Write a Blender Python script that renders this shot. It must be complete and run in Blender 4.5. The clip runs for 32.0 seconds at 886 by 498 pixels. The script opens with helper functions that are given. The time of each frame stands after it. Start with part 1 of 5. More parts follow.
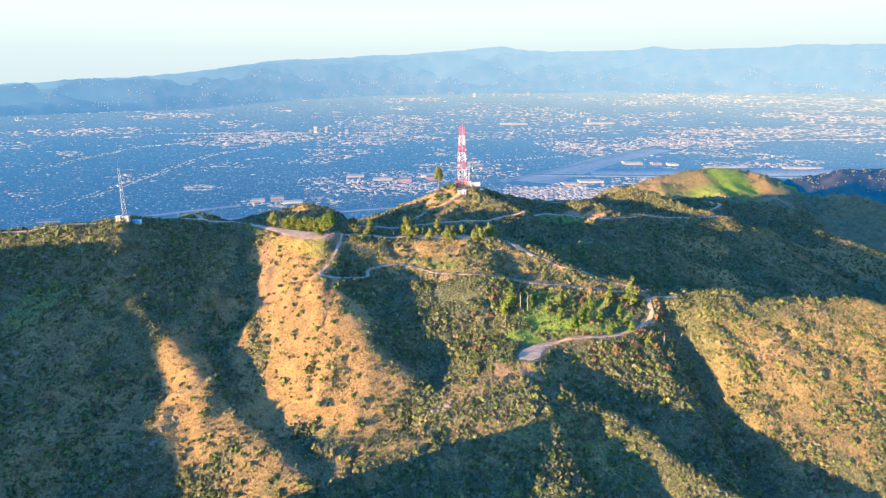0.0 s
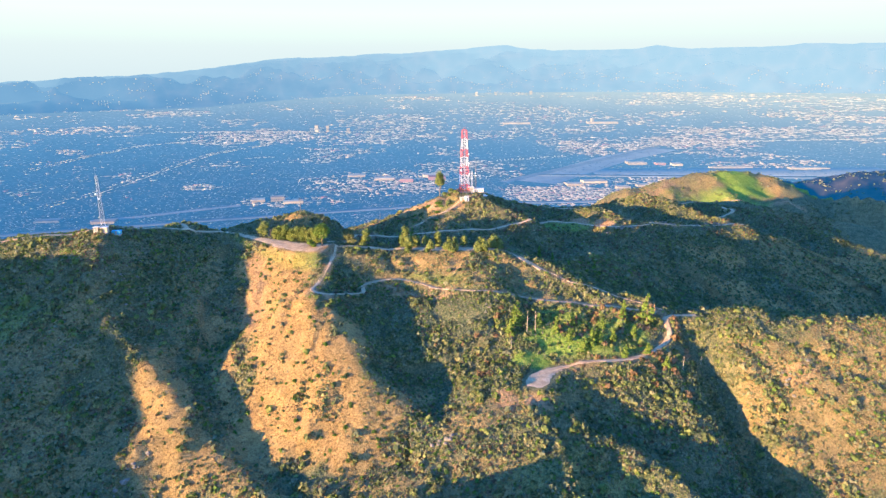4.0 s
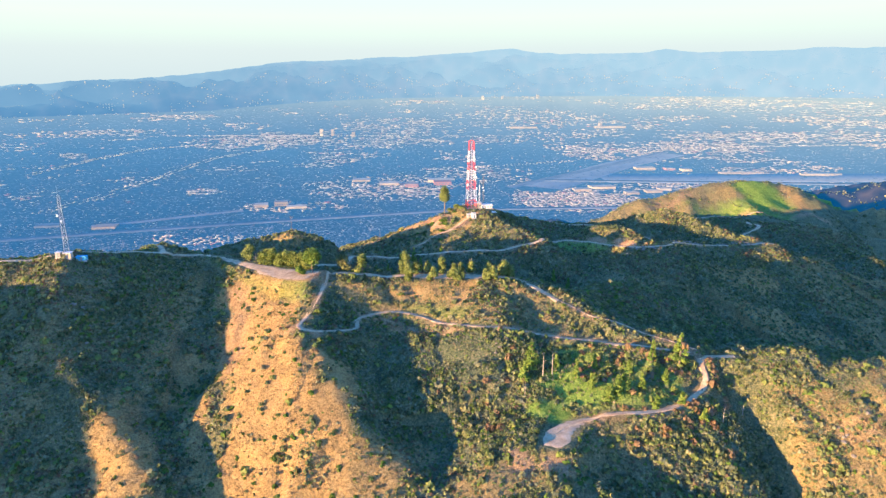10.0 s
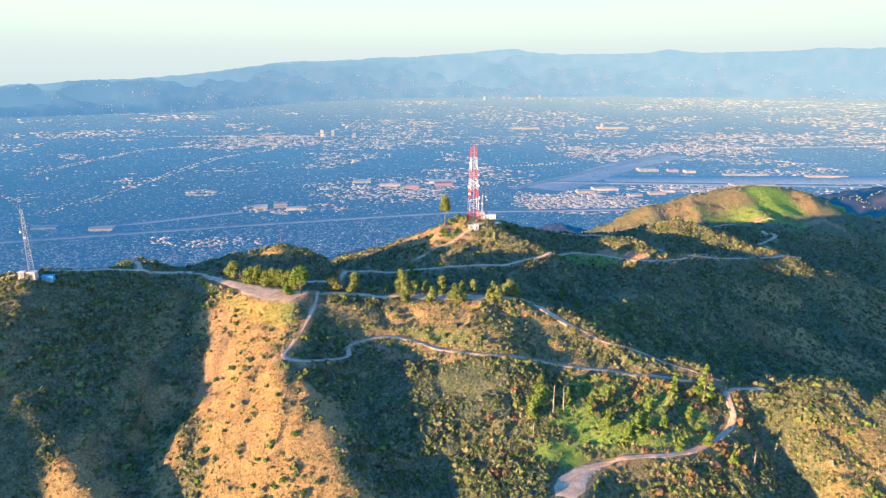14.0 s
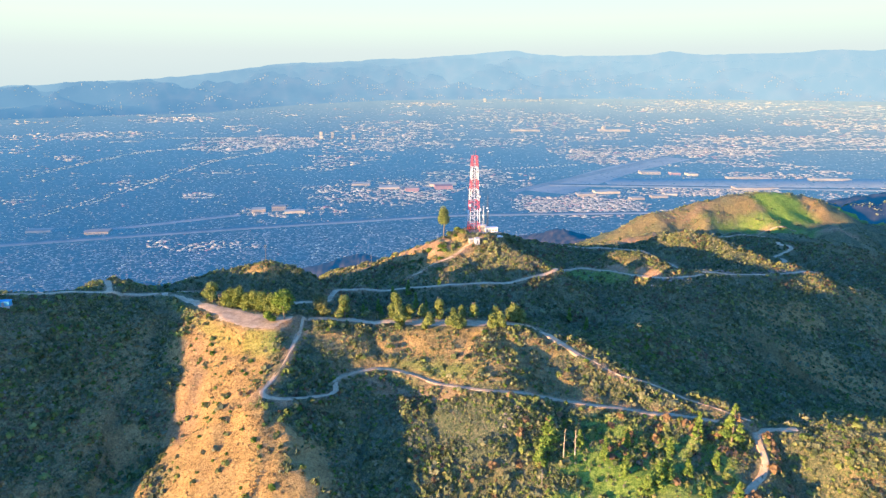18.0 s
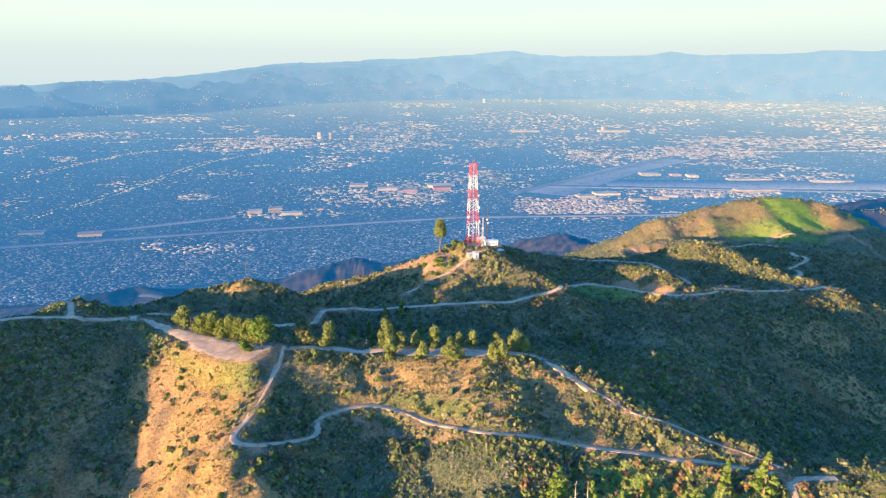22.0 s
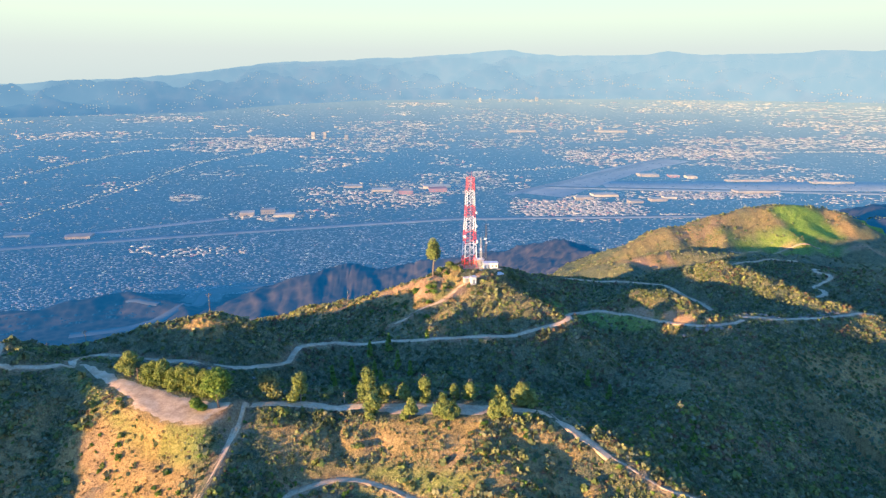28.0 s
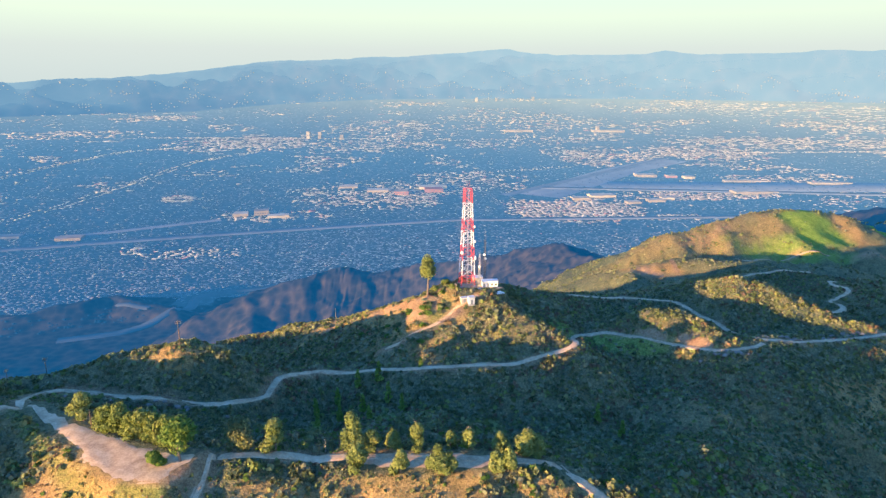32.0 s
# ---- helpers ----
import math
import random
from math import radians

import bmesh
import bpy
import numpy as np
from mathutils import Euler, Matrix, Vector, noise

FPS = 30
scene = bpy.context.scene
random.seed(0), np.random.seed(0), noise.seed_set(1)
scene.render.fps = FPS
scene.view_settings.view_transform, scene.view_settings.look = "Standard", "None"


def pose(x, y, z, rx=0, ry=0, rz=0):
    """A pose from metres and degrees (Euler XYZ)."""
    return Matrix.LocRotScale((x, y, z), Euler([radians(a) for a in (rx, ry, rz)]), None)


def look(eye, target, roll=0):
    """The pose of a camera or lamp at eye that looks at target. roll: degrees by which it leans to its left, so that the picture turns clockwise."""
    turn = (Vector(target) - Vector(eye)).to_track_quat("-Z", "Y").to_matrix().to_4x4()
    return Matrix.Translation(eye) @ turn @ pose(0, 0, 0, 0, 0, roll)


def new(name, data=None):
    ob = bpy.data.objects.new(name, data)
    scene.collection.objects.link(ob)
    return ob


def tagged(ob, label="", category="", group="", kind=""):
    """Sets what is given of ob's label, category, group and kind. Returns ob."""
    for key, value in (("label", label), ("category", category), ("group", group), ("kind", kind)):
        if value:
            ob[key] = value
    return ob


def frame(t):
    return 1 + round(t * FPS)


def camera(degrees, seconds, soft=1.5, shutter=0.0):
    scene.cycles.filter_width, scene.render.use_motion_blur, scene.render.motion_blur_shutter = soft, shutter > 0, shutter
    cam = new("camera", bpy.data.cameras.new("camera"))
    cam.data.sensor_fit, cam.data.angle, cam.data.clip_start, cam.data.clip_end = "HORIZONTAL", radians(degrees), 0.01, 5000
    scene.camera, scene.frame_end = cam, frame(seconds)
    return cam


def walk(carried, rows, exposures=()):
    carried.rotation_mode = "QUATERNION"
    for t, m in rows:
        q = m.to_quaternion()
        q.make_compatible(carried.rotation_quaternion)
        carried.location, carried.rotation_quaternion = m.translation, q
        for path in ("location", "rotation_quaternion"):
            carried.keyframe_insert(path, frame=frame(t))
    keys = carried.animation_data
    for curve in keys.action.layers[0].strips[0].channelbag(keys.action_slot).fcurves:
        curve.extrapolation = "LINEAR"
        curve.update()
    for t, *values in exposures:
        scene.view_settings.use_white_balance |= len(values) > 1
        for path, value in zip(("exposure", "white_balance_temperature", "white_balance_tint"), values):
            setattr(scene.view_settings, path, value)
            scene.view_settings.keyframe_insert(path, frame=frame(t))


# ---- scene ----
from mathutils.geometry import delaunay_2d_cdt

cam = camera(69.0, 32.0, soft=1.4)
# seconds, eye, tilt, roll, turn
PATH = [
    (0, 1.21, -0.02, 0.72, 75.259, -0.318, -0.152),
    (1, 1.35, 6.91, 1.08, 75.239, -0.300, -0.136),
    (2, 1.49, 13.85, 1.45, 75.215, -0.282, -0.108),
    (3, 1.62, 20.80, 1.81, 75.183, -0.264, -0.059),
    (4, 1.75, 27.78, 2.18, 75.140, -0.247, 0.021),
    (5, 1.87, 34.80, 2.56, 75.092, -0.229, 0.132),
    (6, 1.97, 41.86, 2.93, 75.082, -0.211, 0.240),
    (7, 2.07, 48.97, 3.32, 75.147, -0.193, 0.318),
    (8, 2.15, 56.15, 3.71, 75.255, -0.176, 0.383),
    (9, 2.22, 63.39, 4.10, 75.359, -0.158, 0.455),
    (10, 2.28, 70.69, 4.50, 75.419, -0.140, 0.526),
    (11, 2.34, 78.04, 4.91, 75.414, -0.122, 0.580),
    (12, 2.40, 85.43, 5.31, 75.393, -0.105, 0.612),
    (13, 2.48, 92.85, 5.72, 75.407, -0.087, 0.623),
    (14, 2.58, 100.28, 6.12, 75.431, -0.069, 0.632),
    (15, 2.70, 107.72, 6.53, 75.435, -0.051, 0.651),
    (16, 2.86, 115.16, 6.92, 75.448, -0.034, 0.665),
    (17, 3.07, 122.59, 7.31, 75.498, -0.016, 0.658),
    (18, 3.30, 130.00, 7.70, 75.556, 0.002, 0.642),
    (19, 3.56, 137.40, 8.09, 75.590, 0.020, 0.629),
    (20, 3.83, 144.78, 8.47, 75.595, 0.037, 0.612),
    (21, 4.10, 152.14, 8.86, 75.580, 0.055, 0.580),
    (22, 4.37, 159.49, 9.25, 75.564, 0.073, 0.535),
    (23, 4.62, 166.82, 9.65, 75.559, 0.091, 0.483),
    (24, 4.84, 174.13, 10.06, 75.542, 0.108, 0.424),
    (25, 5.03, 181.43, 10.48, 75.493, 0.126, 0.360),
    (26, 5.19, 188.71, 10.91, 75.453, 0.144, 0.296),
    (27, 5.32, 195.97, 11.34, 75.459, 0.162, 0.237),
    (28, 5.43, 203.22, 11.79, 75.474, 0.179, 0.171),
    (29, 5.51, 210.46, 12.24, 75.454, 0.197, 0.090),
    (30, 5.59, 217.70, 12.70, 75.420, 0.215, -0.001),
    (31, 5.65, 224.93, 13.15, 75.402, 0.233, -0.094),
    (32, 5.71, 232.15, 13.61, 75.397, 0.250, -0.185),
]
walk(cam, [(t, pose(x, y, z, rx, 0, rz) @ pose(0, 0, 0, 0, 0, roll)) for t, x, y, z, rx, roll, rz in PATH],
     exposures=[(0, 2.17, 5080, 11), (12, 2.09, 5200, 11), (23, 2.04, 5260, 11), (32, 1.97, 5400, 11)])

# ---------------------------------------------------------------- light
SUN_DIR = Vector((0.82, 0.572, -0.096)).normalized()   # the way the sunlight goes
world = bpy.data.worlds.new("evening_sky")
world.use_nodes = True
scene.world = world
wn, wl = world.node_tree.nodes, world.node_tree.links
sky = wn.new("ShaderNodeTexSky")
sky.sky_type = "NISHITA"
sky.sun_disc = False
sky.sun_elevation = radians(14)
sky.sun_rotation = math.atan2(-SUN_DIR.x, -SUN_DIR.y)
sky.altitude = 600
sky.air_density, sky.dust_density, sky.ozone_density = 1.0, 0.1, 3.0
pale = wn.new("ShaderNodeHueSaturation")
pale.inputs["Hue"].default_value = 0.505
pale.inputs["Saturation"].default_value = 1.19
pale.inputs["Value"].default_value = 0.132
wl.new(sky.outputs["Color"], pale.inputs["Color"])
# bright evening haze low over the horizon, all round
way = wn.new("ShaderNodeTexCoord")
apart = wn.new("ShaderNodeSeparateXYZ")
wl.new(way.outputs["Generated"], apart.inputs[0])
band = wn.new("ShaderNodeValToRGB")
for _ in range(2):
    band.color_ramp.elements.new(0.5)
for e, (at, c) in zip(band.color_ramp.elements, ((0.0, (0.19, 0.19, 0.15)), (0.045, (0.21, 0.205, 0.155)), (0.09, (0.25, 0.255, 0.165)), (0.16, (0.215, 0.262, 0.19)))):
    e.position, e.color = at, (*c, 1)
wl.new(apart.outputs["Z"], band.inputs["Fac"])
fade = wn.new("ShaderNodeMapRange")
fade.inputs["From Min"].default_value, fade.inputs["From Max"].default_value = 0.14, 0.4
wl.new(apart.outputs["Z"], fade.inputs["Value"])
both = wn.new("ShaderNodeMix")
both.data_type = "RGBA"
wl.new(fade.outputs["Result"], both.inputs[0])
wl.new(band.outputs["Color"], both.inputs[6])
wl.new(pale.outputs["Color"], both.inputs[7])
wl.new(both.outputs[2], wn["Background"].inputs["Color"])
wn["Background"].inputs["Strength"].default_value = 1.0
sun = new("sun", bpy.data.lights.new("sun", "SUN"))
sun.data.energy, sun.data.angle, sun.data.color = 5.0, radians(0.6), (1.0, 0.56, 0.165)
sun.matrix_world = look((0, 0, 500), Vector((0, 0, 500)) + SUN_DIR)

# ---------------------------------------------------------------- materials
def nodes_of(name):
    m = bpy.data.materials.new(name)
    m.use_nodes = True
    t = m.node_tree
    return m, t, t.nodes["Principled BSDF"], t.nodes["Material Output"]


def add(t, kind, **values):
    n = t.nodes.new(kind)
    for k, v in values.items():
        n.inputs[k].default_value = v
    return n


def noise_of(t, scale, detail=4.0, rough=0.6, stretch=None):
    pos = t.nodes.new("ShaderNodeNewGeometry").outputs["Position"]
    if stretch:
        mp = t.nodes.new("ShaderNodeMapping")
        mp.inputs["Scale"].default_value = stretch
        t.links.new(pos, mp.inputs["Vector"])
        pos = mp.outputs["Vector"]
    n = add(t, "ShaderNodeTexNoise", Scale=scale, Detail=detail, Roughness=rough)
    t.links.new(pos, n.inputs["Vector"])
    return n.outputs["Fac"]


def ramp(t, fac, stops):
    r = t.nodes.new("ShaderNodeValToRGB")
    while len(r.color_ramp.elements) < len(stops):
        r.color_ramp.elements.new(0.5)
    for e, (at, c) in zip(r.color_ramp.elements, stops):
        e.position, e.color = at, (*c, 1)
    t.links.new(fac, r.inputs["Fac"])
    return r.outputs["Color"]


def mixed(t, fac, a, b, blend="MIX"):
    m = t.nodes.new("ShaderNodeMix")
    m.data_type, m.blend_type = "RGBA", blend
    for socket, v in ((m.inputs[0], fac), (m.inputs[6], a), (m.inputs[7], b)):
        if isinstance(v, (int, float)):
            socket.default_value = v
        elif isinstance(v, tuple):
            socket.default_value = (*v, 1)
        else:
            t.links.new(v, socket)
    return m.outputs[2]


def math_of(t, op, a, b=0.0, clamp=False):
    n = t.nodes.new("ShaderNodeMath")
    n.operation, n.use_clamp = op, clamp
    for socket, v in zip(n.inputs, (a, b)):
        if isinstance(v, (int, float)):
            socket.default_value = v
        else:
            t.links.new(v, socket)
    return n.outputs[0]


def attr(t, name):
    a = t.nodes.new("ShaderNodeAttribute")
    a.attribute_name = name
    return a.outputs["Fac"]


def bumped(t, bsdf, fac, strength, distance):
    b = add(t, "ShaderNodeBump", Strength=strength, Distance=distance)
    t.links.new(fac, b.inputs["Height"])
    t.links.new(b.outputs["Normal"], bsdf.inputs["Normal"])


def plain(name, a, b, scale, rough=0.7, metal=0.0, bump=0.0):
    """A surface that varies between two colours, coarse and fine."""
    m, t, bsdf, _ = nodes_of(name)
    f = math_of(t, "ADD", math_of(t, "MULTIPLY", noise_of(t, scale), 0.6), math_of(t, "MULTIPLY", noise_of(t, scale * 9), 0.4))
    t.links.new(ramp(t, f, [(0.35, a), (0.65, b)]), bsdf.inputs["Base Color"])
    bsdf.inputs["Roughness"].default_value, bsdf.inputs["Metallic"].default_value = rough, metal
    if bump:
        bumped(t, bsdf, f, 0.6, bump)
    return m


def hill_earth():
    m, t, bsdf, _ = nodes_of("hill_earth")
    fine, mid, wide = noise_of(t, 0.9, 6, 0.7), noise_of(t, 0.16, 5, 0.65), noise_of(t, 0.03, 3)
    tuft = noise_of(t, 2.6, 3, 0.7)
    speck = math_of(t, "ADD", math_of(t, "ADD", math_of(t, "MULTIPLY", fine, 0.62), math_of(t, "MULTIPLY", mid, 0.33)), math_of(t, "SUBTRACT", math_of(t, "MULTIPLY", tuft, 0.55), 0.25))
    grass = ramp(t, speck, [(0.39, (0.16, 0.105, 0.045)), (0.45, (0.32, 0.195, 0.072)), (0.53, (0.47, 0.285, 0.1)), (0.63, (0.6, 0.4, 0.16))])
    grass = mixed(t, math_of(t, "MULTIPLY", wide, 0.5), grass, (0.31, 0.255, 0.11))
    litter = ramp(t, speck, [(0.38, (0.052, 0.074, 0.046)), (0.5, (0.135, 0.15, 0.078)), (0.66, (0.31, 0.265, 0.14))])
    green = ramp(t, speck, [(0.38, (0.11, 0.17, 0.03)), (0.52, (0.23, 0.33, 0.05)), (0.66, (0.4, 0.43, 0.11))])
    earth = ramp(t, speck, [(0.38, (0.26, 0.15, 0.08)), (0.53, (0.44, 0.28, 0.15)), (0.66, (0.54, 0.37, 0.22))])
    c = mixed(t, attr(t, "dry"), litter, grass)
    c = mixed(t, attr(t, "lush"), c, green)
    c = mixed(t, attr(t, "soil"), c, earth)
    t.links.new(c, bsdf.inputs["Base Color"])
    bsdf.inputs["Roughness"].default_value = 0.95
    bsdf.inputs["Specular IOR Level"].default_value = 0.1
    bumped(t, bsdf, math_of(t, "ADD", speck, math_of(t, "MULTIPLY", tuft, 0.3)), 0.9, 0.9)
    return m


def dirt(name):
    """Bare trodden earth: tan, with darker streaks, gravel and pale dust."""
    m, t, bsdf, _ = nodes_of(name)
    fine, mid, wide = noise_of(t, 1.6, 6, 0.75), noise_of(t, 0.35, 4, 0.65), noise_of(t, 0.06, 3, 0.6, (1, 2.2, 1))
    f = math_of(t, "ADD", math_of(t, "ADD", math_of(t, "MULTIPLY", fine, 0.4), math_of(t, "MULTIPLY", mid, 0.35)), math_of(t, "MULTIPLY", wide, 0.25))
    c = ramp(t, f, [(0.36, (0.3, 0.19, 0.105)), (0.45, (0.46, 0.31, 0.175)), (0.53, (0.59, 0.415, 0.245)), (0.63, (0.7, 0.52, 0.33))])
    t.links.new(c, bsdf.inputs["Base Color"])
    bsdf.inputs["Roughness"].default_value = 0.95
    bsdf.inputs["Specular IOR Level"].default_value = 0.1
    bumped(t, bsdf, f, 0.7, 0.12)
    return m


def hazed_material(name, stops, scale, haze, spread, drift=1.0):
    """Far backdrop with painted haze: emission mixed over the colour, stronger with distance."""
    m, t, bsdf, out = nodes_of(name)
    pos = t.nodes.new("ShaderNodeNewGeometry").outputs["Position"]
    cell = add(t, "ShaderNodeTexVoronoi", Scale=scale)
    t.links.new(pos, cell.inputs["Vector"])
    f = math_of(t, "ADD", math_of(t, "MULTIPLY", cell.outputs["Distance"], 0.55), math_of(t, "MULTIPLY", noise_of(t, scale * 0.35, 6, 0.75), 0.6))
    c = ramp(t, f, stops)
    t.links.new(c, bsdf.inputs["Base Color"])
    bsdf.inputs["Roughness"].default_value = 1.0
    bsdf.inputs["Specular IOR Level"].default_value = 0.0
    # the emission is painted haze, no lamp
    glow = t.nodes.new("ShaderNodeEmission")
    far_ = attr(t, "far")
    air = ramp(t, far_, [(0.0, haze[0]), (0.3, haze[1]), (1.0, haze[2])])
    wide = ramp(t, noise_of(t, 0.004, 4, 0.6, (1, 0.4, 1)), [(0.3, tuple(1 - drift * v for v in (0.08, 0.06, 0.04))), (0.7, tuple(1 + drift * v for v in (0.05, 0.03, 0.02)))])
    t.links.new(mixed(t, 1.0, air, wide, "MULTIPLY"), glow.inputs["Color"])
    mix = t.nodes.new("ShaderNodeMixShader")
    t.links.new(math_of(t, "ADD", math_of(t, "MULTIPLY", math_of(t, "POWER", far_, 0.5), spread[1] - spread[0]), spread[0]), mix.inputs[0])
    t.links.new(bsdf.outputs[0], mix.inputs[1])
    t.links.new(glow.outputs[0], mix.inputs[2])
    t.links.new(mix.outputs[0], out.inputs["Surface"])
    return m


def leafy(name, dark, light, warm):
    """Foliage: each clump has its own tint, leaves let some light through."""
    m, t, bsdf, out = nodes_of(name)
    c = ramp(t, attr(t, "tint"), [(0.0, dark), (0.6, light), (1.0, warm)])
    # noise darkens the colour: shade between the leaves, painted in
    c = mixed(t, math_of(t, "MULTIPLY", noise_of(t, 1.7, 3, 0.7), 0.4), c, tuple(v * 0.5 for v in dark))
    t.links.new(c, bsdf.inputs["Base Color"])
    bsdf.inputs["Roughness"].default_value = 0.75
    bsdf.inputs["Specular IOR Level"].default_value = 0.15
    thin = t.nodes.new("ShaderNodeBsdfTranslucent")
    t.links.new(c, thin.inputs["Color"])
    mix = t.nodes.new("ShaderNodeMixShader")
    mix.inputs[0].default_value = 0.32
    t.links.new(bsdf.outputs[0], mix.inputs[1])
    t.links.new(thin.outputs[0], mix.inputs[2])
    t.links.new(mix.outputs[0], out.inputs["Surface"])
    return m


HILL_EARTH = hill_earth()
HAZE = ((0.006, 0.04, 0.085), (0.037, 0.082, 0.118), (0.152, 0.164, 0.136))   # painted haze colours: near, middling, far
VALLEY_FLOOR = hazed_material("valley_floor", [(0.25, (0.012, 0.018, 0.02)), (0.5, (0.035, 0.045, 0.045)), (0.68, (0.07, 0.075, 0.07)), (0.8, (0.2, 0.19, 0.17))],
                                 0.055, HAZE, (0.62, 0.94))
FAR_HILLS = hazed_material("far_hills", [(0.3, (0.03, 0.05, 0.06)), (0.55, (0.07, 0.08, 0.08)), (0.75, (0.16, 0.13, 0.1))],
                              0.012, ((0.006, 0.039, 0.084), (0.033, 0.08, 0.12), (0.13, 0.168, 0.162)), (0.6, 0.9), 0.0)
TRACK_DIRT = dirt("track_dirt")
PALE_ROOF = plain("pale_roof", (0.5, 0.47, 0.44), (0.78, 0.74, 0.7), 0.02, 0.8)
TAN_WALL = plain("tan_wall", (0.42, 0.32, 0.24), (0.6, 0.48, 0.36), 0.02, 0.85)
WHITE_PAINT = plain("white_paint", (0.68, 0.67, 0.64), (0.82, 0.81, 0.78), 1.5, 0.55)
RED_PAINT = plain("red_paint", (0.5, 0.03, 0.03), (0.62, 0.07, 0.05), 1.5, 0.5)
GALVANISED = plain("galvanised_steel", (0.38, 0.39, 0.4), (0.55, 0.56, 0.57), 2.0, 0.45, 0.7)
DARK_STEEL = plain("dark_steel", (0.1, 0.1, 0.11), (0.16, 0.16, 0.17), 2.0, 0.6, 0.3)
CONCRETE = plain("concrete", (0.32, 0.3, 0.28), (0.46, 0.43, 0.4), 0.4, 0.9)

BLUE_PAINT = plain("blue_tarpaulin", (0.06, 0.28, 0.5), (0.1, 0.4, 0.62), 0.8, 0.6)
POLE_WOOD = plain("weathered_pole_wood", (0.12, 0.08, 0.05), (0.24, 0.17, 0.11), 1.5, 0.9)
BARK = plain("grey_brown_bark", (0.1, 0.075, 0.055), (0.24, 0.19, 0.15), 1.2, 0.95, 0, 0.05)
DEAD_WOOD = plain("bleached_dead_wood", (0.3, 0.25, 0.2), (0.46, 0.4, 0.33), 1.2, 0.95, 0, 0.04)
ROCK = plain("pale_sandstone", (0.17, 0.145, 0.115), (0.29, 0.25, 0.2), 0.5, 0.95, 0, 0.2)
DOOR_GREY = plain("grey_door_paint", (0.2, 0.22, 0.24), (0.28, 0.3, 0.32), 1.0, 0.6)
DARK_GLASS = plain("dark_window_glass", (0.03, 0.035, 0.04), (0.05, 0.055, 0.06), 0.5, 0.15)
CHAPARRAL = leafy("chaparral_leaves", (0.06, 0.09, 0.046), (0.22, 0.245, 0.1), (0.46, 0.42, 0.17))
SAGE = leafy("sage_leaves", (0.13, 0.15, 0.09), (0.27, 0.28, 0.16), (0.44, 0.4, 0.23))
DRY_BRUSH = leafy("dry_brush_twigs", (0.13, 0.09, 0.06), (0.24, 0.165, 0.1), (0.36, 0.25, 0.15))
RUSSET = leafy("russet_twigs", (0.18, 0.12, 0.07), (0.33, 0.215, 0.115), (0.46, 0.32, 0.17))
BRIGHT_LEAF = leafy("bright_green_leaves", (0.075, 0.125, 0.024), (0.18, 0.27, 0.045), (0.33, 0.38, 0.08))
OAK_LEAF = leafy("oak_leaves", (0.085, 0.125, 0.03), (0.22, 0.27, 0.065), (0.4, 0.42, 0.12))
GUM_LEAF = leafy("gum_tree_leaves", (0.11, 0.145, 0.045), (0.25, 0.3, 0.085), (0.42, 0.43, 0.14))
PINE_LEAF = leafy("pine_needles", (0.1, 0.16, 0.035), (0.24, 0.34, 0.06), (0.42, 0.48, 0.1))
# city, far slopes and paving: haze painted into each as emission
CITY_LEAF = hazed_material("street_tree_green", [(0.2, (0.015, 0.03, 0.025)), (0.8, (0.05, 0.07, 0.06))], 0.02, HAZE, (0.6, 0.92))
CITY_DIM = hazed_material("valley_shingles", [(0.2, (0.13, 0.13, 0.135)), (0.5, (0.24, 0.23, 0.22)), (0.8, (0.42, 0.39, 0.36))], 0.02, HAZE, (0.5, 0.88))
CITY_PALE = hazed_material("valley_pale_roofs", [(0.2, (0.4, 0.335, 0.235)), (0.8, (0.7, 0.585, 0.41))], 0.02, HAZE, (0.25, 0.6))
CITY_TAN = hazed_material("valley_stucco", [(0.2, (0.27, 0.22, 0.17)), (0.8, (0.46, 0.38, 0.29))], 0.02, HAZE, (0.25, 0.62))
CITY_RED = hazed_material("valley_roof_tiles", [(0.2, (0.36, 0.15, 0.12)), (0.8, (0.5, 0.25, 0.2))], 0.02, HAZE, (0.35, 0.7))
FAR_SLOPE = hazed_material("distant_slopes", [(0.2, (0.015, 0.022, 0.014)), (0.55, (0.07, 0.06, 0.034)), (0.85, (0.17, 0.125, 0.07))], 0.05, ((0.003, 0.03, 0.068), (0.016, 0.052, 0.086), (0.12, 0.145, 0.13)), (0.6, 0.85))
ASPHALT_FAR = hazed_material("hazed_asphalt", [(0.2, (0.16, 0.17, 0.18)), (0.8, (0.27, 0.27, 0.27))], 0.02, HAZE, (0.45, 0.7))
FREEWAY = hazed_material("distant_freeway", [(0.2, (0.07, 0.075, 0.08)), (0.8, (0.14, 0.14, 0.14))], 0.02, HAZE, (0.6, 0.8))
APRON = hazed_material("pale_apron", [(0.2, (0.24, 0.25, 0.26)), (0.8, (0.36, 0.36, 0.35))], 0.02, HAZE, (0.45, 0.7))
CHANNEL = hazed_material("pale_channel", [(0.2, (0.27, 0.26, 0.25)), (0.8, (0.38, 0.36, 0.34))], 0.02, HAZE, (0.35, 0.6))

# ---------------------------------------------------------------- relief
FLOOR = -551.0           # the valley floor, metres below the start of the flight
CENTRE = (3.0, 115.0, 7.0)


